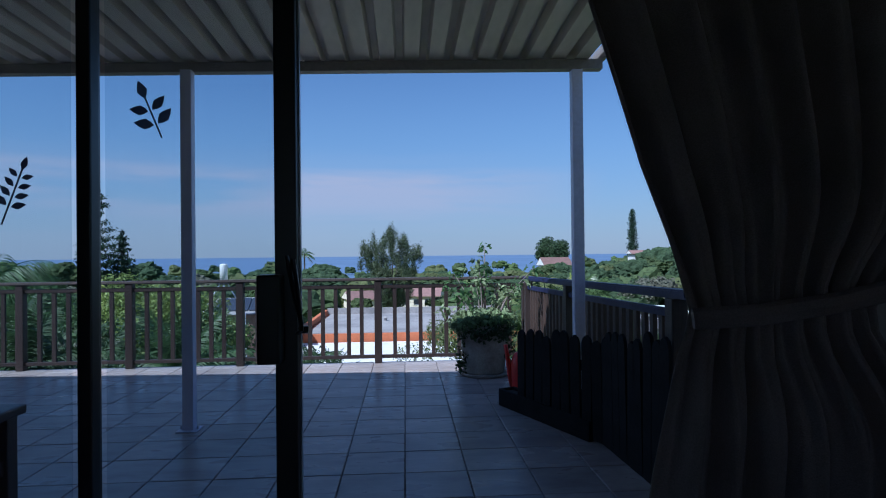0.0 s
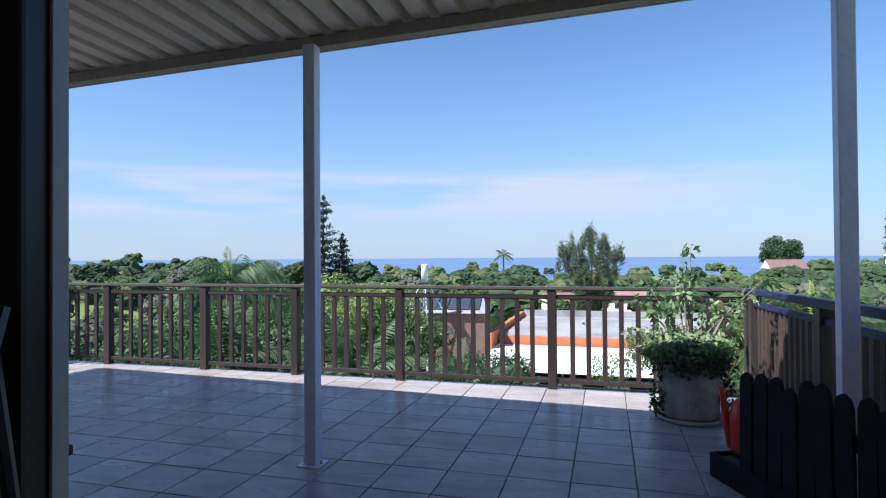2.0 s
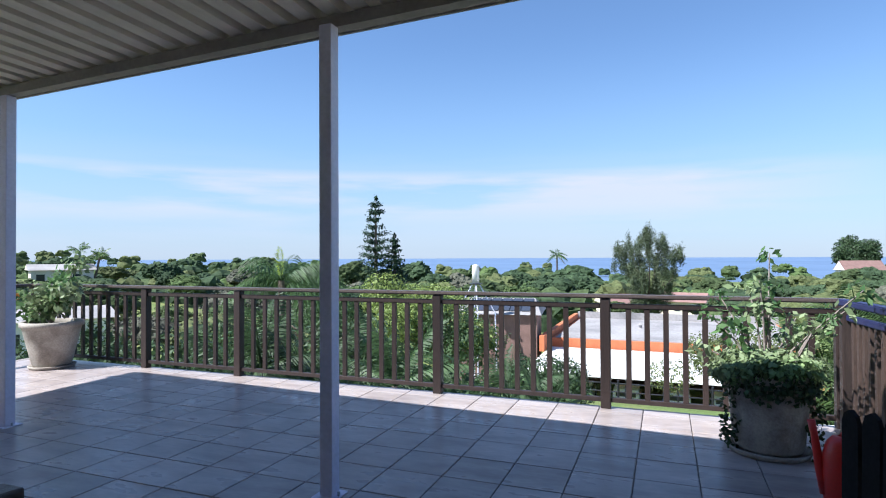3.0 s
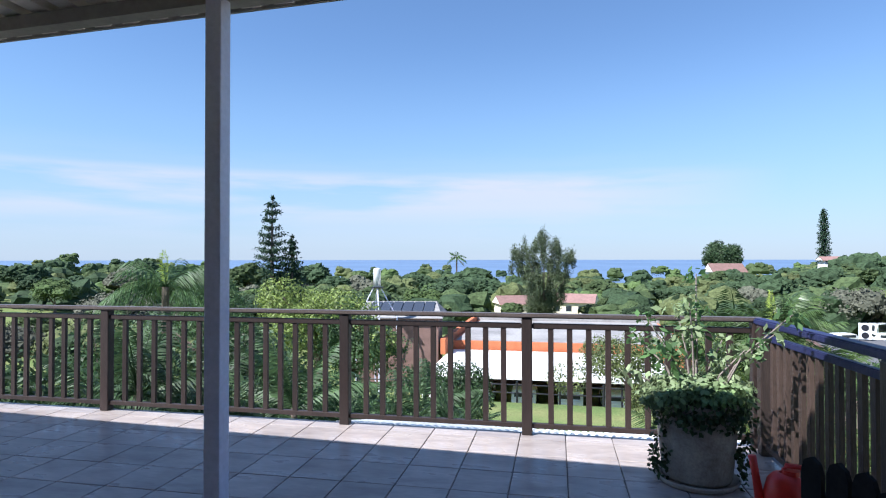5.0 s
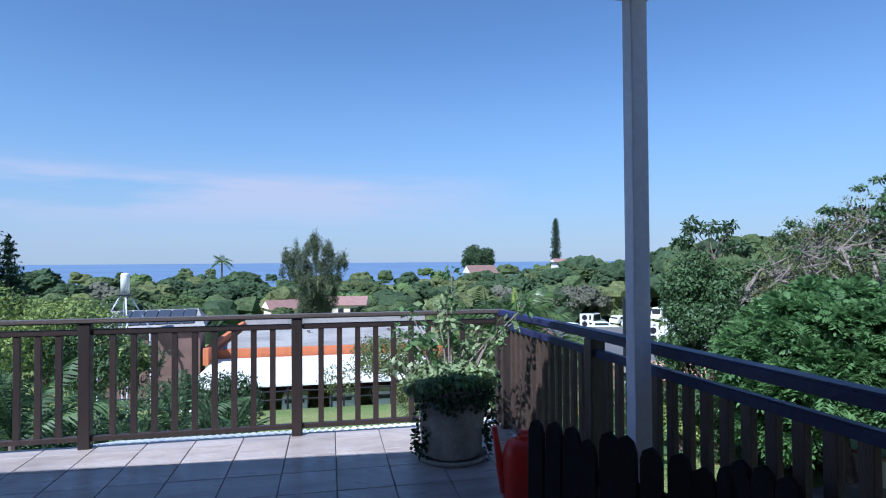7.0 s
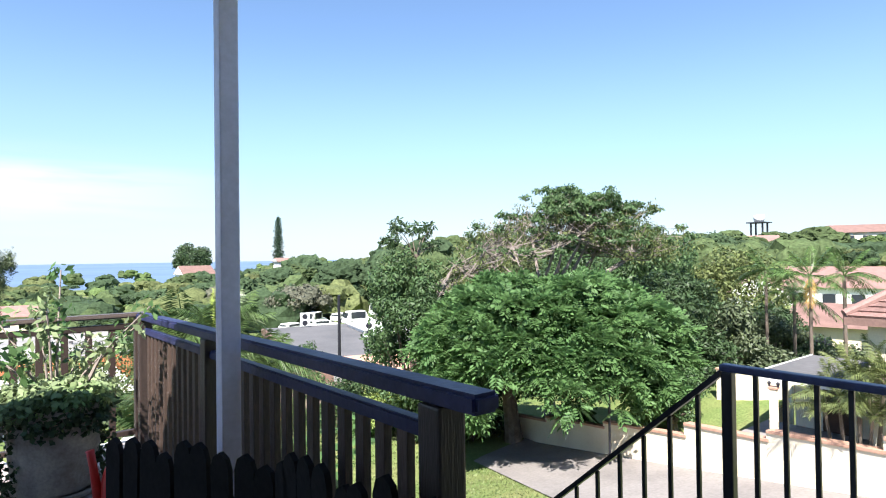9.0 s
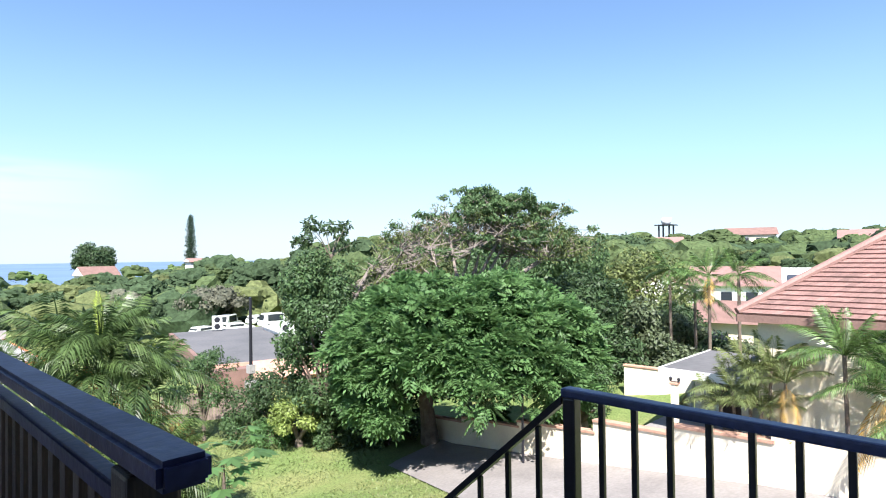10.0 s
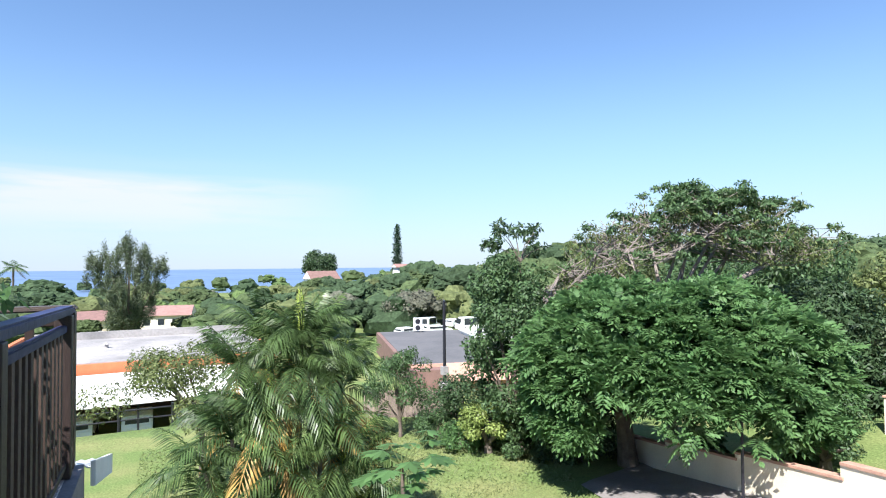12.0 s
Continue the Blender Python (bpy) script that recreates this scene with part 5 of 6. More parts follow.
# ---- trees ----
# the large feathery shade tree over the driveway
def big_tree():
    rng = np.random.default_rng(21)
    e = thing("shade_tree", (19.50, 22.83, -7.5), "large dense green shade tree beside the driveway", "tree")
    away, across = np.array((0.70, 0.71)), np.array((0.71, -0.70))
    tufts, outs, inner = [], [], []
    # crown: lobes over a broad dome, each lobe covered with tufts
    lobes = []
    for k in range(92):
        a, h = k * 2.4, 0.02 + 0.98 * ((k + 0.5) / 92)
        u = max(0.0, 1 - h ** 2.6) ** (1 / 2.6)
        side, deep = 4.75 * u * math.cos(a), 3.9 * u * math.sin(a)
        foot = 4.2 if side < -1.0 else 3.7
        q = across * (side + 1.65) + away * (deep - 2.6)
        lobes.append((np.array((q[0], q[1], foot + (7.2 - foot) * h + rng.uniform(-0.45, 0.5))), rng.uniform(0.5, 1.2), np.array((*(across * side / 25 + away * deep / 14), 0.35 + 0.5 * h))))
    for k in range(22):
        a = k * math.tau / 22
        side, deep = 4.6 * math.cos(a), 3.7 * math.sin(a)
        if abs(side) < 2.6:
            continue
        q = across * (side + 1.65) + away * (deep - 2.5)
        lobes.append((np.array((q[0], q[1], rng.uniform(3.0, 4.2))), rng.uniform(0.4, 0.8), np.array((*(across * side / 25 + away * deep / 14), 0.15))))
    for c, r, out in lobes:
        out = out / np.linalg.norm(out)
        for _ in range(21):
            d = rng.normal(size=3) + out * 1.1
            d /= np.linalg.norm(d)
            tufts.append(c + d * np.array((r, r, r * 0.72)) * rng.uniform(0.8, 1.05))
            outs.append(d)
    for _ in range(40):
        side, deep = rng.uniform(-4.2, 4.4), rng.uniform(-2.4, 2.4)
        q = across * (side + 1.65) + away * (deep - 2.0)
        inner.append((np.array((q[0], q[1], rng.uniform(4.0, 6.0))), (1.3, 1.3, 0.8)))
    bm = bmesh.new()
    fork = Vector((-0.1, 0.05, 2.5))
    tube(bm, [(0.1, -0.1, -0.4), (0.03, 0, 1.2), fork], [0.52, 0.36, 0.32], 10)
    for b, _ in inner[:16]:
        tube(bm, [fork, fork.lerp(Vector(b), 0.5) + Vector((0, 0, 0.4)), Vector(b)], [0.2, 0.11, 0.03], 6)
    part("trunk", bm, M_BARK, e)
    v, f = rosettes(rng, tufts, outs, 8, 0.5, pairs=4, droop=0.65)
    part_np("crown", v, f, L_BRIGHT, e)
    # dark leaf colour inside the crown stands in for its inner shade
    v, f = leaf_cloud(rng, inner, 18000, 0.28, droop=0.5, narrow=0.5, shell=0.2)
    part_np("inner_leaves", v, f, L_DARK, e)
    # undergrowth behind the trunk; its dark colour also carries shade below the crown
    low = []
    for k in range(28):
        side = -5.2 + 0.36 * k
        q = across * side + away * (2.0 + 0.8 * math.sin(k * 2.0))
        low.append((np.array((q[0], q[1], 0.9 + 0.9 * (k % 3) if side < 0 else 2.5 + 0.6 * (k % 3))), (0.95, 0.95, 1.0 if side < 0 else 0.6)))
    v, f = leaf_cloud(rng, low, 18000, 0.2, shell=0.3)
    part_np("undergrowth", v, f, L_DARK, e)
    spray = [np.array((1.0 - 0.05 * k, -3.2, 2.5 - 0.45 * k)) + rng.normal(size=3) * 0.22 for k in range(4) for _ in range(6)]
    v, f = rosettes(rng, spray, [(0, -0.3, -0.3)] * len(spray), 8, 0.42, droop=1.2)
    part_np("hanging_spray", v, f, L_BRIGHT, e)
    part("hanging_branch", tube(bmesh.new(), [fork, (0.8, -2.4, 4.0), (1.0, -3.2, 2.6), (0.9, -3.2, 1.0)], [0.06, 0.04, 0.025, 0.01], 5), M_BARK, e)


big_tree()


# the flat topped tree with bare limbs behind it
def flat_tree():
    rng = np.random.default_rng(22)
    e = thing("flat_topped_tree", (24.07, 24.53, -8.0), "flat topped tree with bare grey branches and sparse crown", "tree")
    away, across = np.array((0.74, 0.67)), np.array((0.67, -0.74))
    fork = Vector((0.0, 0, 7.0))
    bm = bmesh.new()
    tube(bm, [(0, 0, -0.4), (0.1, 0, 4.0), fork], [0.34, 0.24, 0.2], 8)
    tips, sprays, low = [], [], []
    mains = []
    for k in range(15):
        a = k * 2.4
        u = 0.45 + 0.55 * (k % 5) / 4
        q = across * (5.2 * u * math.cos(a)) + away * (3.2 * u * math.sin(a))
        mains.append(Vector((q[0], q[1], 8.6 + 1.9 * (1 - u * u) + 0.4 * rng.random())))
    for m in mains:
        bend = fork.lerp(m, 0.55) + Vector((rng.normal() * 0.2, rng.normal() * 0.2, -0.25))
        tube(bm, [fork, bend, m], [0.13, 0.09, 0.055], 6)
        for _ in range(13):
            side, deep = rng.normal() * 1.5, rng.normal() * 1.2
            q = across * side + away * deep
            end = m + Vector((q[0], q[1], 0))
            s = float(np.dot(across, (end.x, end.y)))
            reach = min(1.0, math.hypot(s / 6.0, float(np.dot(away, (end.x, end.y))) / 4.2))
            roof = 9.2 + 3.4 * (1 - reach ** 2.2) + 0.23 * s
            end.z = roof - 1.5 * rng.random() ** 2.0
            mid = m.lerp(end, 0.5) + Vector((rng.normal() * 0.15, rng.normal() * 0.15, -0.22))
            tube(bm, [m, mid, end], [0.045, 0.032, 0.016], 4)
            tips.append((end, s, roof))
            for _ in range(6):
                o = mid.lerp(end, rng.random())
                t = o + Vector((rng.normal() * 0.55, rng.normal() * 0.55, abs(rng.normal()) * 0.5))
                t.z = min(t.z, roof + 0.25)
                tube(bm, [o, o.lerp(t, 0.5) + Vector((0, 0, -0.06)), t], [0.018, 0.013, 0.006], 3)
                tips.append((t, s, roof))
    part("bare_wood", bm, M_TWIG, e)
    for t, s, roof in tips:
        if t.z > roof - 0.55 and rng.random() < (0.7 if s > 0.0 else 0.3 if s > -2.0 else 0.06):
            sprays.append((np.array(t), (0.34, 0.34, 0.12)))
        elif s > 3.0 or rng.random() < 0.16:
            low.append((np.array(t) - np.array((0, 0, 0.25)), (0.4, 0.4, 0.35)))
    v, f = leaf_cloud(rng, sprays, 24000, 0.18, narrow=0.45, shell=0.1)
    part_np("top_leaves", v, f, L_TREE, e)
    v, f = leaf_cloud(rng, low, 13000, 0.17, narrow=0.4, shell=0.15, droop=0.7)
    part_np("hanging_leaves", v, f, L_OLIVE, e)


flat_tree()
tree("broadleaf_tree", (16.71, 26.87, -9.2), 11.1, (2.2, 2.2, 5.6), "tall green broadleaf tree at the lawn's edge", L_TREE, 31, leaves=24000, size=0.19, lumps=70, lump=0.7)
tree("broadleaf_tree", (17.6, 25.6, -7.6), 5.4, (1.6, 1.5, 2.4), "dark tree with dull purple young leaves", L_PLUM, 45, leaves=4200, size=0.16, lumps=20, lump=0.5, trunk=0.12)
tree("leafy_sprig", (17.3, 27.3, -7.5), 11.0, (1.8, 1.5, 1.3), "slender tree with a sparse leafy top", L_DARK, 41, leaves=900, size=0.24, lumps=12, lump=0.3, trunk=0.06)
for k, (x, y, h, r) in enumerate(((39.0, 27.2, 10.5, 3.6), (31.5, 22.3, 8.2, 2.6), (44.0, 23.5, 9.6, 3.4), (36.0, 32.0, 10.6, 3.6), (47.0, 34.0, 12.0, 4.4), (52.0, 42.0, 13.0, 4.6))):
    tree("garden_tree", (x, y, -8.0), h, (r, r, h * 0.36), "leafy tree behind the shade tree", (L_TREE, L_DARK, L_OLIVE)[k % 3], 140 + k, leaves=7500, size=0.3, lumps=26, lump=r * 0.36, group="garden trees")
tree("broadleaf_tree", (15.3, 28.6, -7.4), 3.3, (2.2, 1.8, 1.8), "rounded dark shrub at the lawn's edge", L_DARK, 32, leaves=9000, size=0.15, lumps=14, lump=0.8, category="shrub")
tree("yellow_shrub", (15.2, 27.0, -7.5), 2.5, (1.8, 1.2, 1.2), "yellow-green leafy shrub at the lawn's edge", L_LIME, 33, leaves=7500, size=0.14, lumps=26, lump=0.34, category="shrub")
for k, (x, y, h, r, m) in enumerate(((13.6, 29.2, 1.8, 1.3, L_TREE), (16.3, 25.9, 1.7, 1.1, L_TREE), (17.3, 24.9, 1.5, 1.0, L_DARK), (18.1, 24.0, 1.3, 0.9, L_TREE), (14.3, 27.9, 1.5, 1.2, L_BRIGHT))):
    tree("lawn_shrub", (x, y, -7.5), h, (r, r * 0.8, h * 0.5), "low leafy shrub at the rough edge of the lawn", m, 150 + k, leaves=3000, size=0.13, lumps=22, lump=0.32, trunk=0.05, category="shrub", group="lawn edge shrubs")
tree("feathery_tree", (12.6, 31.2, -7.5), 4.7, (1.8, 1.6, 2.3), "feathery green tree beside the plank fence", L_TREE, 156, leaves=8000, size=0.13, lumps=36, lump=0.45, trunk=0.1)
tree("rounded_shrub", (20.6, 15.3, -5.6), 2.7, (1.15, 1.2, 1.3), "deep green rounded shrub behind the boundary wall", L_TREE, 34, leaves=8000, size=0.1, lumps=12, lump=0.6, category="shrub")
tree("broadleaf_tree", (3.2, 27.45, -7.4), 5.9, (3.9, 2.6, 1.9), "feathery olive tree on the lawn", L_OLIVE, 35, leaves=13000, size=0.12, lumps=22, lump=0.8, trunk=0.12)
tree("broadleaf_tree", (-5.41, 27.12, -7.4), 4.6, (2.6, 2.2, 1.9), "dark leafy tree at the lawn's far side", L_DARK, 36, leaves=9000, size=0.15, lumps=16, lump=0.8)
tree("broadleaf_tree", (-12.32, 31.28, -7.3), 7.4, (4.0, 3.0, 2.2), "yellow-green tree beyond the hedge", L_LIME, 37, leaves=13000, size=0.16, lumps=24, lump=1.0)
tree("broadleaf_tree", (-10.9, 31.5, -7.3), 6.3, (3.0, 2.8, 2.3), "leafy green tree beyond the hedge", L_TREE, 38, leaves=11000, size=0.17, lumps=20, lump=1.0)
tree("broadleaf_tree", (-20.28, 33.45, -6.8), 6.6, (4.0, 3.0, 2.4), "leafy green tree beyond the hedge", L_TREE, 39, leaves=11000, size=0.18, lumps=20, lump=1.0)

# hedge plants close below the front balustrade
for k, (x, y, h, r, m) in enumerate(((-9.6, 11.3, 5.3, 1.9, 0), (-7.6, 11.0, 5.2, 1.7, 0), (-5.8, 11.2, 5.0, 1.6, 1), (-4.4, 12.6, 5.2, 1.5, 0), (-2.7, 12.2, 5.0, 1.3, 1), (-11.6, 12.0, 5.6, 2.0, 1), (-6.6, 14.2, 5.9, 1.9, 0), (-3.2, 14.5, 5.2, 1.5, 1), (-10.2, 15.0, 6.0, 2.2, 0))):
    tree("hedge_shrub", (x, y, ground_z(x, y)), h, (r, r, h * 0.42), "dense leafy shrub growing below the balustrade", (L_DARK, L_DARK, L_TREE)[(k + m) % 3], 50 + k, leaves=5200, size=0.13, lumps=26, lump=0.6, trunk=0.08, category="shrub", group="hedge shrubs")
palm("garden_palm", (-4.00, 11.00, -5.2), ((0.2, 0, 4.6), (-0.5, 0.4, 4.2), (0.7, 0.2, 3.9), (0.1, -0.5, 3.4), (-0.9, -0.2, 3.6)), "green feather palms below the balustrade", 60, fronds=10, length=1.5, width=0.32, mat=L_TREE)
palm("garden_palm", (-2.20, 11.60, -5.3), ((0.0, 0, 4.5), (0.5, 0.2, 3.6), (-0.5, 0.1, 3.8)), "spiky green palms below the balustrade", 61, fronds=14, length=1.1, width=0.22, mat=L_DARK)
palm("garden_palm", (-5.6, 10.2, -5.0), ((0, 0, 4.7), (0.6, 0.3, 4.3), (-0.6, 0.1, 4.5), (0.2, -0.3, 3.6)), "feather palms with pale stems below the balustrade", 67, fronds=11, length=1.5, width=0.34, mat=L_DARK)
palm("garden_palm", (-1.5, 10.6, -5.1), ((0, 0, 4.3), (0.5, 0.2, 3.7), (-0.3, -0.3, 3.4)), "spiky dark palms below the balustrade", 68, fronds=22, length=0.8, width=0.12, mat=L_DARK, droop=0.1, sag=0.2)
palm("tall_palm", (-15.87, 24.35, -6.9), ((0, 0, 7.2),), "tall feather palm with a spear leaf", 62, fronds=17, length=2.9, width=0.8, trunk=0.16, young=0.04, dry=0.03, mat=L_TREE, sag=0.7, low=0.0, leaflets=26, droop=0.8)
palm("areca_palm", (4.87, 19.91, -6.9), ((-0.4, 0.5, 6.1), (0.7, 0.3, 5.9), (-1.2, 0, 5.4), (0.2, -0.5, 5.2), (1.3, -0.2, 5.0), (-0.7, -0.8, 4.3), (0.7, -0.9, 3.9), (-1.5, -0.6, 3.9), (1.6, 0.5, 4.5), (0.1, 0.3, 5.7), (-0.2, -1.2, 3.0), (1.2, -0.9, 2.9), (0.3, -0.2, 6.2), (-0.8, -1.2, 2.1), (1.9, -0.3, 2.8), (-2.1, -0.3, 3.1), (0.5, -1.3, 1.8), (-1.9, -0.6, 1.9), (1.6, -1.0, 1.7)), "large clump of areca palms on the lawn", 63, fronds=16, length=2.3, width=0.55, trunk=0.06, dry=0.35, young=0.02, leaflets=24, droop=0.4, sag=0.8, low=0.3, mat=L_ARECA)


def papaya():
    rng = np.random.default_rng(70)
    e = thing("papaya_tree", (6.0, 14.7, -5.93), "young papaya tree with broad lobed leaves", "tree")
    part("stem", tube(bmesh.new(), [(0, 0, -0.3), (0.05, 0, 1.6), (0, 0.05, 3.3)], [0.06, 0.05, 0.035], 8), M_BARK, e)
    vs, fs = [], []
    for i in range(24):
        a, tilt = i * 2.4, rng.uniform(-0.2, 0.9)
        ln = rng.uniform(0.4, 0.95)
        c = np.array((math.cos(a) * math.cos(tilt) * ln, math.sin(a) * math.cos(tilt) * ln, 3.25 + math.sin(tilt) * ln - 0.1))
        for j in range(7):
            b = a + (j - 3) * 0.62
            s = 0.38 * (1 - 0.09 * abs(j - 3)) * rng.uniform(0.85, 1.1)
            d = np.array((math.cos(b), math.sin(b), -0.25))
            n = np.array((-math.sin(b), math.cos(b), 0))
            k = len(vs)
            vs += [c, c + d * s * 0.55 + n * s * 0.2, c + d * s, c + d * s * 0.55 - n * s * 0.2]
            fs.append((k, k + 1, k + 2, k + 3))
        part("leaf_stalk", tube(bmesh.new(), [(0, 0.04, 3.25), tuple(c)], [0.012, 0.008], 5), L_OLIVE, e)
    part_np("leaves", np.array(vs), np.array(fs), L_BRIGHT, e)


papaya()
palm("yard_palm", (17.75, 8.5, -4.8), ((0, 0, 2.9), (-0.15, 0.4, 2.4), (0.15, -0.5, 3.1), (0.1, 0.8, 1.9), (-0.15, -0.9, 2.8), (-0.1, -0.3, 2.0)), "yellow-green palms behind the boundary wall", 64, fronds=11, length=1.45, width=0.34, mat=L_OLIVE, trunk=0.045, leaflets=24, droop=0.35, low=0.35, dry=0.06, sag=0.6)
palm("yard_palm", (17.35, 6.1, -4.6), ((0, 0.2, 3.5), (0.1, -0.7, 2.9), (-0.2, -1.2, 2.3), (0.0, -1.8, 3.2)), "slender feather palms beside the cream house", 65, leaflets=34, low=0.2, fronds=17, length=1.7, width=0.36)
for k, (x, y, h) in enumerate(((29.35, 13.6, 6.5), (29.75, 12.4, 6.5), (30.6, 16.0, 6.7), (31.3, 15.0, 5.6))):
    palm("slim_palm", (x, y, -6.2), ((0, 0, h),), "slim tall palm behind the neighbour's garden", 66 + k, fronds=13, length=1.9, width=0.42, trunk=0.08, dry=0.03, group="slim palms")
for k, (x, y, h, r) in enumerate(((27.0, 18.5, 6.2, 1.7), (28.6, 16.7, 5.6, 1.4), (26.2, 16.8, 4.4, 1.2), (29.2, 15.6, 3.6, 1.1), (29.5, 19.5, 6.8, 1.8), (31.8, 13.1, 3.2, 1.2), (33.0, 14.6, 3.5, 1.3), (32.6, 16.4, 4.6, 1.5), (35.2, 17.6, 5.0, 1.7))):
    tree("dark_shrub", (x, y, -6.6), h, (r, r, h * 0.36), "tall dark shrub with dull purple-green leaves", (L_DARK, L_CASU)[k % 2], 80 + k, leaves=4200, size=0.22, lumps=18, lump=0.6, trunk=0.1, category="shrub", group="dark shrubs")


def norfolk_pine(name, base, h, r, seed, label, tiers=17, slim=False, leaves=8000):
    rng = np.random.default_rng(seed)
    e = thing(name, base, label, "tree")
    part("trunk", tube(bmesh.new(), [(0, 0, -1), (0, 0, h * 0.6), (0, 0, h)], [h * 0.02, h * 0.012, 0.03], 7), M_BARK, e)
    pts, rad = [], []
    for i in range(tiers):
        s = i / (tiers - 1)
        z = h * (0.12 + 0.87 * s)
        R = r * (1 - s) ** (0.35 if slim else 0.6) * (0.7 + 0.45 * rng.random()) + 0.12
        for k in range(7):
            a = k * math.tau / 7 + i * 0.7
            if rng.random() < 0.14 and not slim:
                continue
            for q in (0.25, 0.5, 0.75, 1.0):
                pts.append((np.array((math.cos(a) * R * q, math.sin(a) * R * q, z + 0.22 * R * q * q)), (R * 0.2 + 0.08, R * 0.2 + 0.08, h / tiers * (0.34 if slim else 0.27))))
    v, f = leaf_cloud(rng, pts, leaves, 0.42, narrow=0.35, shell=0.1)
    part_np("crown", v, f, L_PINE, e)


norfolk_pine("norfolk_pine", (-40.2, 79.27, -10.0), 20.3, 3.0, 90, "tall dark pine with tiered branches")
norfolk_pine("norfolk_pine", (-37.6, 80.22, -10.0), 14.6, 2.3, 91, "smaller dark pine beside a taller one")
norfolk_pine("column_pine", (64.51, 161.05, -5.5), 18.9, 1.5, 92, "narrow column shaped pine on the ridge", tiers=34, slim=True)


def casuarina(base, h, r):
    """Upright feathery plumes fanning out from a short trunk."""
    rng = np.random.default_rng(93)
    e = thing("casuarina_tree", base, "tall feathery grey-green casuarina tree", "tree")
    bm, plumes = bmesh.new(), []
    tube(bm, [(0, 0, -1), (0, 0, h * 0.3)], [0.5, 0.35], 8)
    for k in range(190):
        a, u = rng.random() * math.tau, rng.random() ** 0.6
        reach = r * u
        z = h * (0.14 + 0.80 * rng.random() * (1 - 0.25 * u * u))
        grow = min(1.0, 0.35 + z / h * 1.1) * (1.0 if z < 0.78 * h else 0.85)
        p = np.array((math.cos(a) * reach * grow, math.sin(a) * reach * grow, z))
        plumes.append((p, (0.55, 0.55, rng.uniform(1.2, 2.2))))
        if k < 26:
            tube(bm, [(0, 0, h * 0.12), Vector(p) * 0.5 + Vector((0, 0, h * 0.06)), Vector(p)], [0.14, 0.08, 0.02], 5)
    part("trunk", bm, M_BARK, e)
    v, f = leaf_cloud(rng, plumes, 32000, 0.6, droop=-0.9, narrow=0.14, shell=0.1)
    part_np("crown", v, f, L_CASU, e)


casuarina((-2.75, 113.58, -11.5), 18.2, 6.2)
palm("royal_palm", (-34.63, 200.80, -14.0), ((0, 0, 15.5),), "tall royal palm on the skyline", 94, fronds=18, length=4.0, width=1.1, trunk=0.3)
palm("royal_palm", (-97.38, 75.14, -5.0), ((0, 0, 7.6), (2.5, 2, 6.6)), "tall palm on the wooded skyline", 95, fronds=14, length=2.6, width=0.7, trunk=0.2)
tree("round_tree", (52.10, 202.19, -10.0), 16.4, (5.4, 5, 5.6), "round dark tree standing above a roof", L_DARK, 96, leaves=9000, size=0.7, lumps=34, lump=1.7, trunk=0.5)


# mid-distance trees from a few models
def crown_model(k, mat, radii, height, count, size, leafy=False):
    """A far garden tree: trunk and limbs under a crown of knobbly leaf clumps with loose leaves on them."""
    r = np.random.default_rng(100 + k)
    e = thing("distant_tree", (0, 0, -400 - 30 * k), "rounded leafy tree among the gardens", "tree", "garden trees")
    centre = np.array((0, 0, height - radii[2]))
    blobs = []
    for i in range(count):
        h = 1 - 1.25 * (i + 0.5) / count
        u = math.sqrt(max(0.0, 1 - h * h))
        d = np.array((u * math.cos(i * 2.4), u * math.sin(i * 2.4), h))
        q = size * r.uniform(0.7, 1.35)
        blobs.append((centre + d * np.array(radii) * r.uniform(0.6, 0.8), (q, q, q * 0.75)))
    bm = bmesh.new()
    fork = Vector((0, 0, max(0.6, height - 2 * radii[2] + 0.3)))
    tube(bm, [(0, 0, -0.4), (0.1, 0, fork.z * 0.5), fork], [0.34, 0.26, 0.22], 6)
    for b, _ in blobs[::5]:
        tube(bm, [fork, fork.lerp(Vector(b), 0.5), Vector(b)], [0.16, 0.1, 0.04], 4)
    part("trunk", bm, M_BARK, e)
    if leafy:
        v, f = clumps(r, [(c, tuple(np.array(q) * 0.8)) for c, q in blobs], 0.1, 2)
        lv, lf = leaf_cloud(r, blobs, 3200, 0.36, shell=0.84, ruffle=0.4, narrow=0.75)
    else:
        v, f = clumps(r, blobs)
        lv, lf = leaf_cloud(r, blobs, 600, 0.4, shell=0.97, ruffle=0.5, narrow=0.7)
    part_np("crown", np.concatenate([v, lv]), f.tolist() + (lf + len(v)).tolist(), mat, e)
    return e


KINDS = ((F_GREEN, (4.6, 4.2, 3.4), 8.4, 16, 1.7), (F_DARK, (4.6, 4.8, 3.7), 9.0, 16, 1.85), (F_OLIVE, (6.0, 5.6, 2.7), 7.4, 18, 1.8), (F_FRESH, (3.8, 4.0, 3.2), 8.0, 14, 1.6), (F_GREY, (4.8, 4.6, 3.0), 7.6, 14, 1.8))
MODELS = [crown_model(k, *kind) for k, kind in enumerate(KINDS)]
NEAR_MODELS = [crown_model(10 + k, *kind, leafy=True) for k, kind in enumerate(KINDS)]


def blocked(x, y):
    """Open spots: roofs, yards and lawn that stay in sight."""
    if -16 < x < 14 and y < 76:
        return True
    if 13 < x < 50 and 30 < y < 92 and x < 12 + 0.62 * y:
        return True
    if -20 < x < 6 and 118 < y < 137:
        return True
    if 28 < x < 82 and 4 < y < 40:
        return True
    if 44 < x < 60 and 168 < y < 197:
        return True
    return False


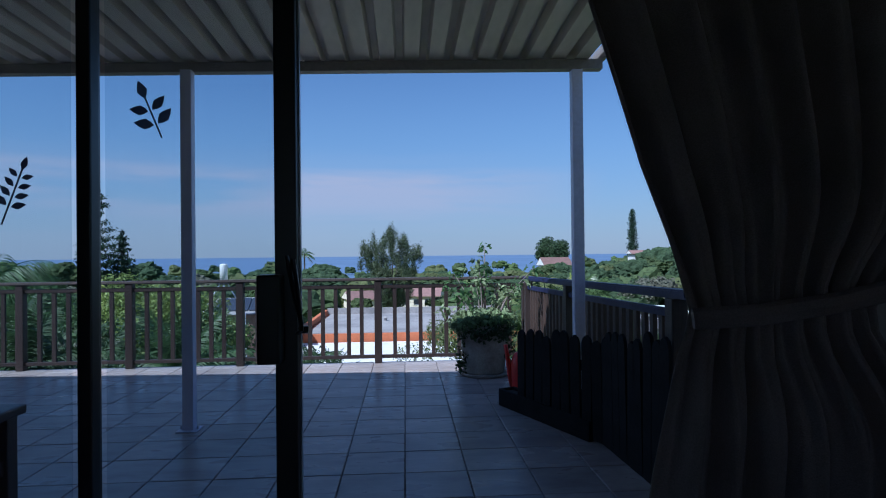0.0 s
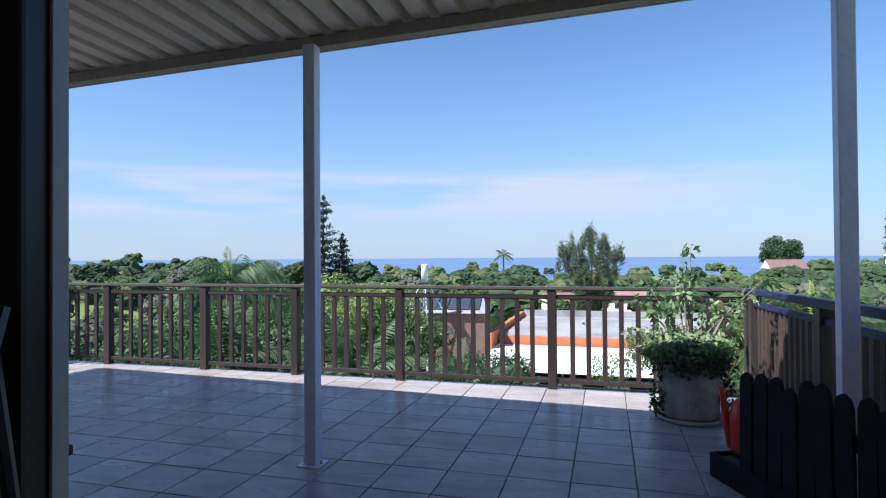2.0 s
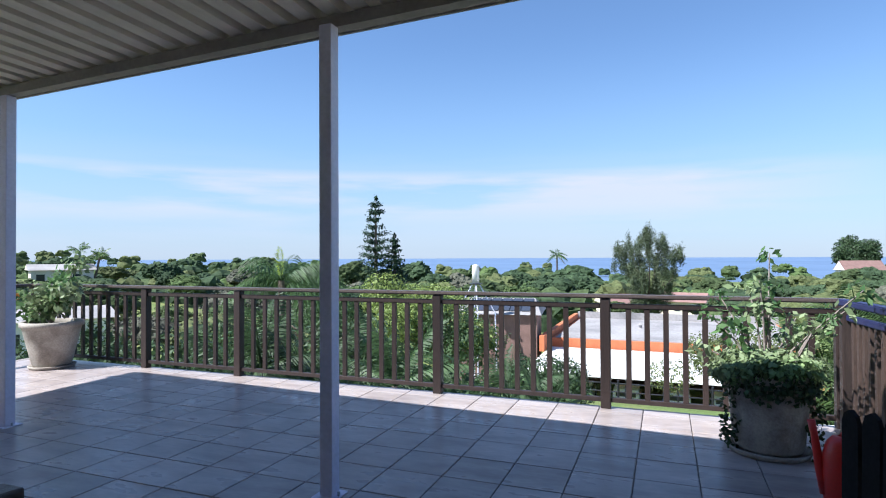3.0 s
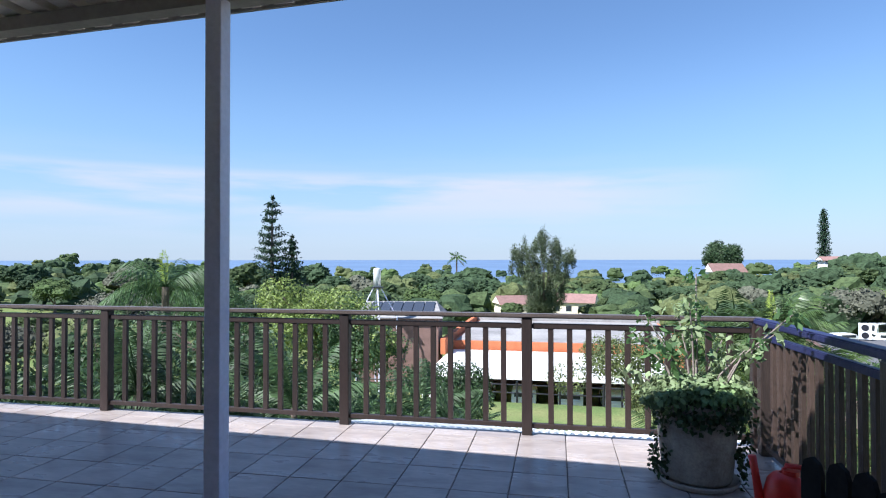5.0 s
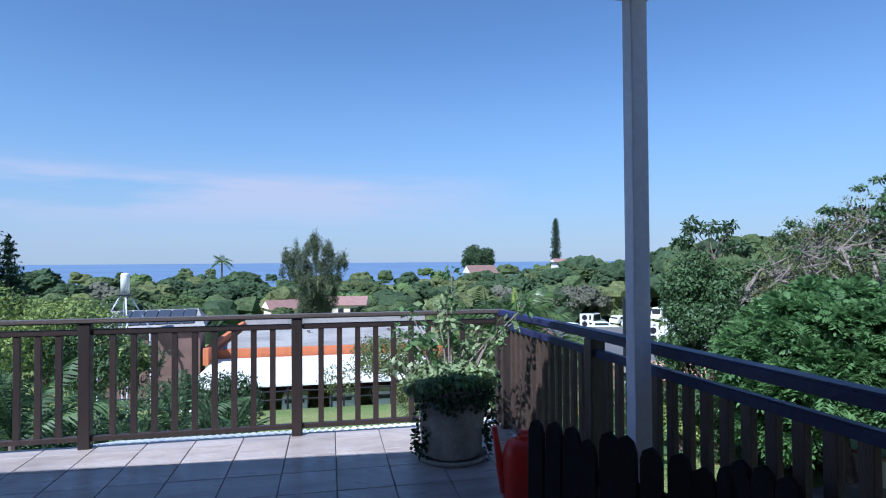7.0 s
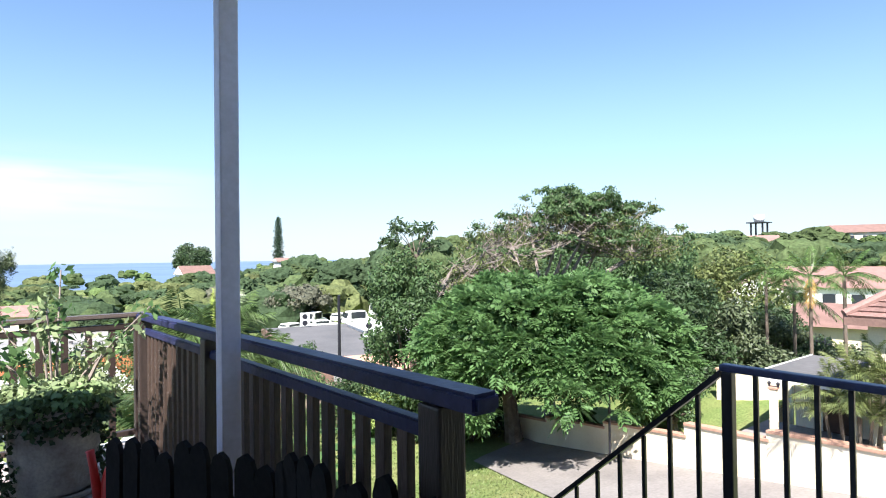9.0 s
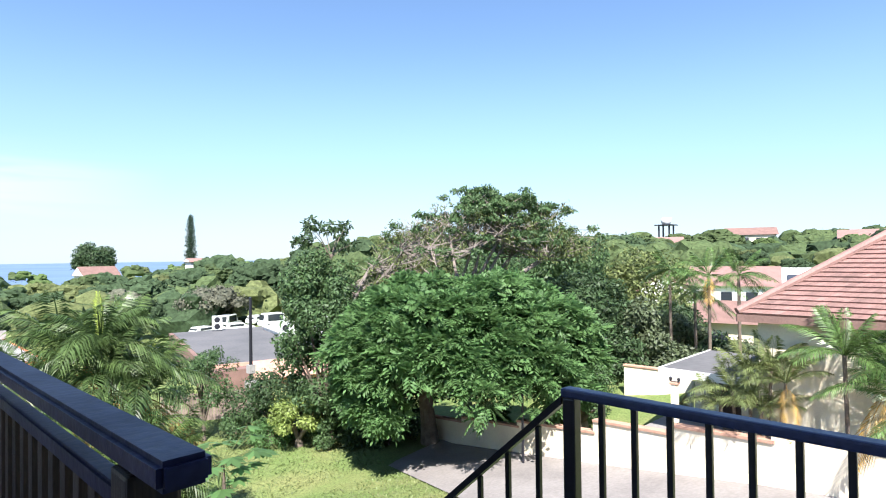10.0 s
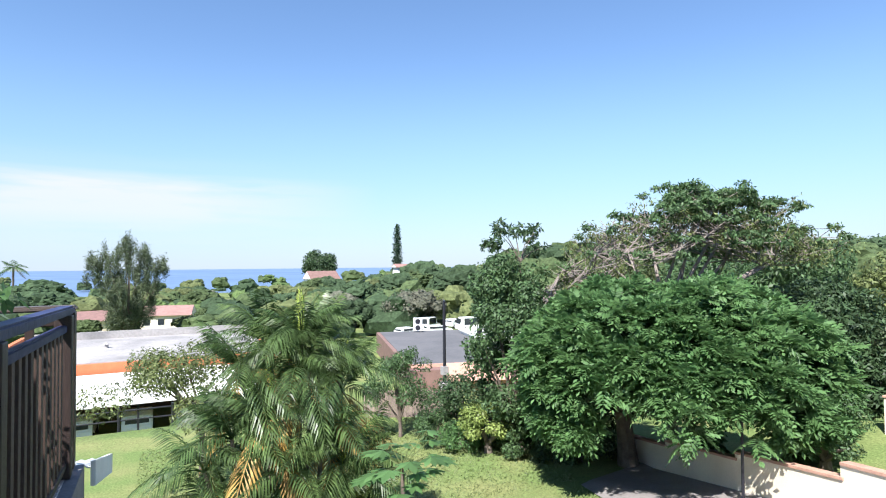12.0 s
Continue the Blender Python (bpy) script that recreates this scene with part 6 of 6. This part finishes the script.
SKYLINE = [(-1.4, 0.03), (-0.9, 0.026), (-0.65, 0.014), (-0.45, 0.0), (0.20, 0.0), (0.30, 0.009), (0.40, 0.022), (0.52, 0.033), (0.8, 0.04), (1.0, 0.037), (1.2, 0.029), (1.5, 0.02)]


DEPTHS = [(40, 0.085), (95, 0.05), (200, 0.024), (350, 0.015), (620, 0.008)]
rng = random.Random(44)
used = 0
while used < 300:
    ang, d = rng.uniform(-1.35, 1.5), 42 + 200 * rng.random() ** 1.2
    x, y = d * math.sin(ang), d * math.cos(ang)
    if blocked(x, y) or y < -5:
        continue
    z = ground_z(x, y)
    src = (NEAR_MODELS if d < 115 else MODELS)[rng.choice((0, 0, 1, 1, 1, 2, 2, 3, 4))]
    drop = lerp_table(d, DEPTHS) - 0.014 + rng.uniform(0, 0.05)
    if ang > 0.55 and d > 100:
        drop = rng.uniform(-0.008, 0.03)
    if -0.16 < ang < 0.08 and d < 118:
        drop = max(drop, 0.078)
    limit = 1.4 - drop * d + lerp_table(ang, SKYLINE) * d
    s = rng.uniform(0.65, 1.5)
    base_h = 8.5 * s
    if z + base_h > limit:
        s = max(0.45, (limit - z) / 8.8)
    copy_thing(src, Matrix.Translation((x, y, z - 0.2)) @ Matrix.Rotation(rng.uniform(0, 6.28), 4, "Z") @ Matrix.Diagonal((s * rng.uniform(0.95, 1.3), s * rng.uniform(0.95, 1.3), s, 1)))
    used += 1
for i, (x, y, top, s) in enumerate(((43.5, 176, -2.9, 1.0), (47.5, 175, -3.3, 1.0), (52, 178, -2.9, 0.9), (60.5, 148, -0.7, 0.8), (64.5, 147, -0.4, 0.8), (58, 145, -2.2, 1.0), (40, 170, -4.4, 1.1), (69, 152, 0.6, 0.9))):
    copy_thing(MODELS[i % 4], Matrix.Translation((x, y, top - 8.4 * s)) @ Matrix.Rotation(i * 1.3, 4, "Z") @ Matrix.Diagonal((s * 1.2, s * 1.2, s, 1)))
for m in MODELS + NEAR_MODELS:
    for o in (*m.children, m):
        bpy.data.objects.remove(o)


def far_woods(name, mat, seed, count, first=-1.4, last=1.55, near=95, reach=520):
    """The wooded coast further off, as one mass of crowns."""
    r = np.random.default_rng(seed)
    blobs = []
    for _ in range(count):
        ang, d = r.uniform(first, last), near + reach * r.random() ** 1.3
        x, y = d * math.sin(ang), d * math.cos(ang)
        if y < 0 or blocked(x, y):
            continue
        if -0.16 < ang < 0.08 and d < 140:
            continue
        k = r.uniform(2.6, 5.2)
        drop = lerp_table(d, DEPTHS) + r.uniform(0, 0.026) if ang < 0.55 else r.uniform(0.002, 0.03)
        top = min(1.4 + (lerp_table(ang, SKYLINE) - drop) * d, ground_z(x, y) + 17.0)
        top = max(top, ground_z(x, y) + 3.5) if ang > 0.55 else top
        blobs.append((np.array((x, y, top - k * 1.4)), (k * 1.5, k * 1.5, k * 0.9)))
        for q in range(3):
            a = q * 2.09 + r.random()
            blobs.append((np.array((x + math.cos(a) * k * 0.75, y + math.sin(a) * k * 0.75, top - k * r.uniform(0.55, 1.0))), (k * 0.7, k * 0.7, k * 0.5)))
    v, f = clumps(r, blobs, 0.18, 2)
    lv, lf = leaf_cloud(r, blobs, count * 150, 0.7, shell=0.95, ruffle=0.3, narrow=0.8)
    tagged(part_np(name, np.concatenate([v, lv]), f.tolist() + (lf + len(v)).tolist(), mat), "distant wooded gardens along the coast", "woods", kind="stuff")


far_woods("woods", F_GREEN, 201, 230)
far_woods("woods", F_DARK, 202, 230)
far_woods("woods", F_OLIVE, 203, 150)
far_woods("woods", F_FRESH, 204, 60)
far_woods("woods", F_GREEN, 205, 150, 0.55, 1.5, 100, 220)
far_woods("woods", F_DARK, 206, 150, 0.55, 1.5, 100, 220)


# ---- floor tiles ----
def tiles():
    floor = bpy.data.objects["floor"]
    s, g = 0.366, 0.0035
    a, h = s / 2 - g, 0.012
    bm = bmesh.new()
    lo = [bm.verts.new((x, y, -0.011)) for x, y in ((-a, -a), (a, -a), (a, a), (-a, a))]
    md = [bm.verts.new((x, y, -0.003)) for x, y in ((-a, -a), (a, -a), (a, a), (-a, a))]
    b = a - 0.003
    hi = [bm.verts.new((x, y, 0.0)) for x, y in ((-b, -b), (b, -b), (b, b), (-b, b))]
    for k in range(4):
        n = (k + 1) % 4
        bm.faces.new((lo[k], lo[n], md[n], md[k]))
        bm.faces.new((md[k], md[n], hi[n], hi[k]))
    bm.faces.new(hi)
    data = bpy.data.meshes.new("tile")
    bm.to_mesh(data)
    data.materials.append(M_TILE)
    rest_v, rest_f = [], []
    base = [tuple(v.co) for v in data.vertices]
    polys = [tuple(p.vertices) for p in data.polygons]
    for j in range(15):
        y = 8.543 - j * s
        for i in range(25):
            x = 1.078 - i * s
            cut = 1.0 if j else 0.54
            y2 = y if j else 8.36 + 0.27 * s
            if x > -6.0:
                ob = new("tile", data)
                ob.parent = floor
                ob.location = (x, y2, 0.0006 * math.sin(i * 5.1 + j * 3.7))
                ob.rotation_euler = (0, 0, (i * 7 + j * 3) % 2 * math.pi)
                ob.scale = (1, cut, 1)
            else:
                k = len(rest_v)
                rest_v += [(vx + x, vy * cut + y2, vz) for vx, vy, vz in base]
                rest_f += [tuple(q + k for q in p) for p in polys]
    tagged(part_np("tiles_far", rest_v, rest_f, M_TILE, floor), kind="stuff")


tiles()


def grass_tufts():
    """Rough grass on the lawn nearest the house and beside the drive."""
    r = np.random.default_rng(77)
    n = 42000
    x, y = r.uniform(1.0, 17.0, n), 11 + 24 * r.random(n) ** 1.2
    z = np.array([ground_z(a, b) for a, b in zip(x, y)])
    edge = 8.6 + (16.3 - 8.6) * (y - 2.0) / 20.0
    keep = x < edge
    x, y, z = x[keep], y[keep], z[keep]
    n = len(x)
    a, h, w = r.random(n) * math.tau, r.uniform(0.025, 0.075, n), r.uniform(0.015, 0.035, n)
    p = np.stack([x, y, z], -1)
    s = np.stack([np.cos(a) * w, np.sin(a) * w, 0 * a], -1)
    t = np.stack([r.normal(size=n) * 0.05, r.normal(size=n) * 0.05, h], -1)
    v = np.stack([p - s, p + s, p + s * 0.3 + t, p - s * 0.3 + t], 1).reshape(-1, 3)
    tagged(part_np("grass", v, np.arange(n * 4).reshape(-1, 4), L_GRASS), "rough mown grass with dry tufts", "grass", kind="stuff")


grass_tufts()
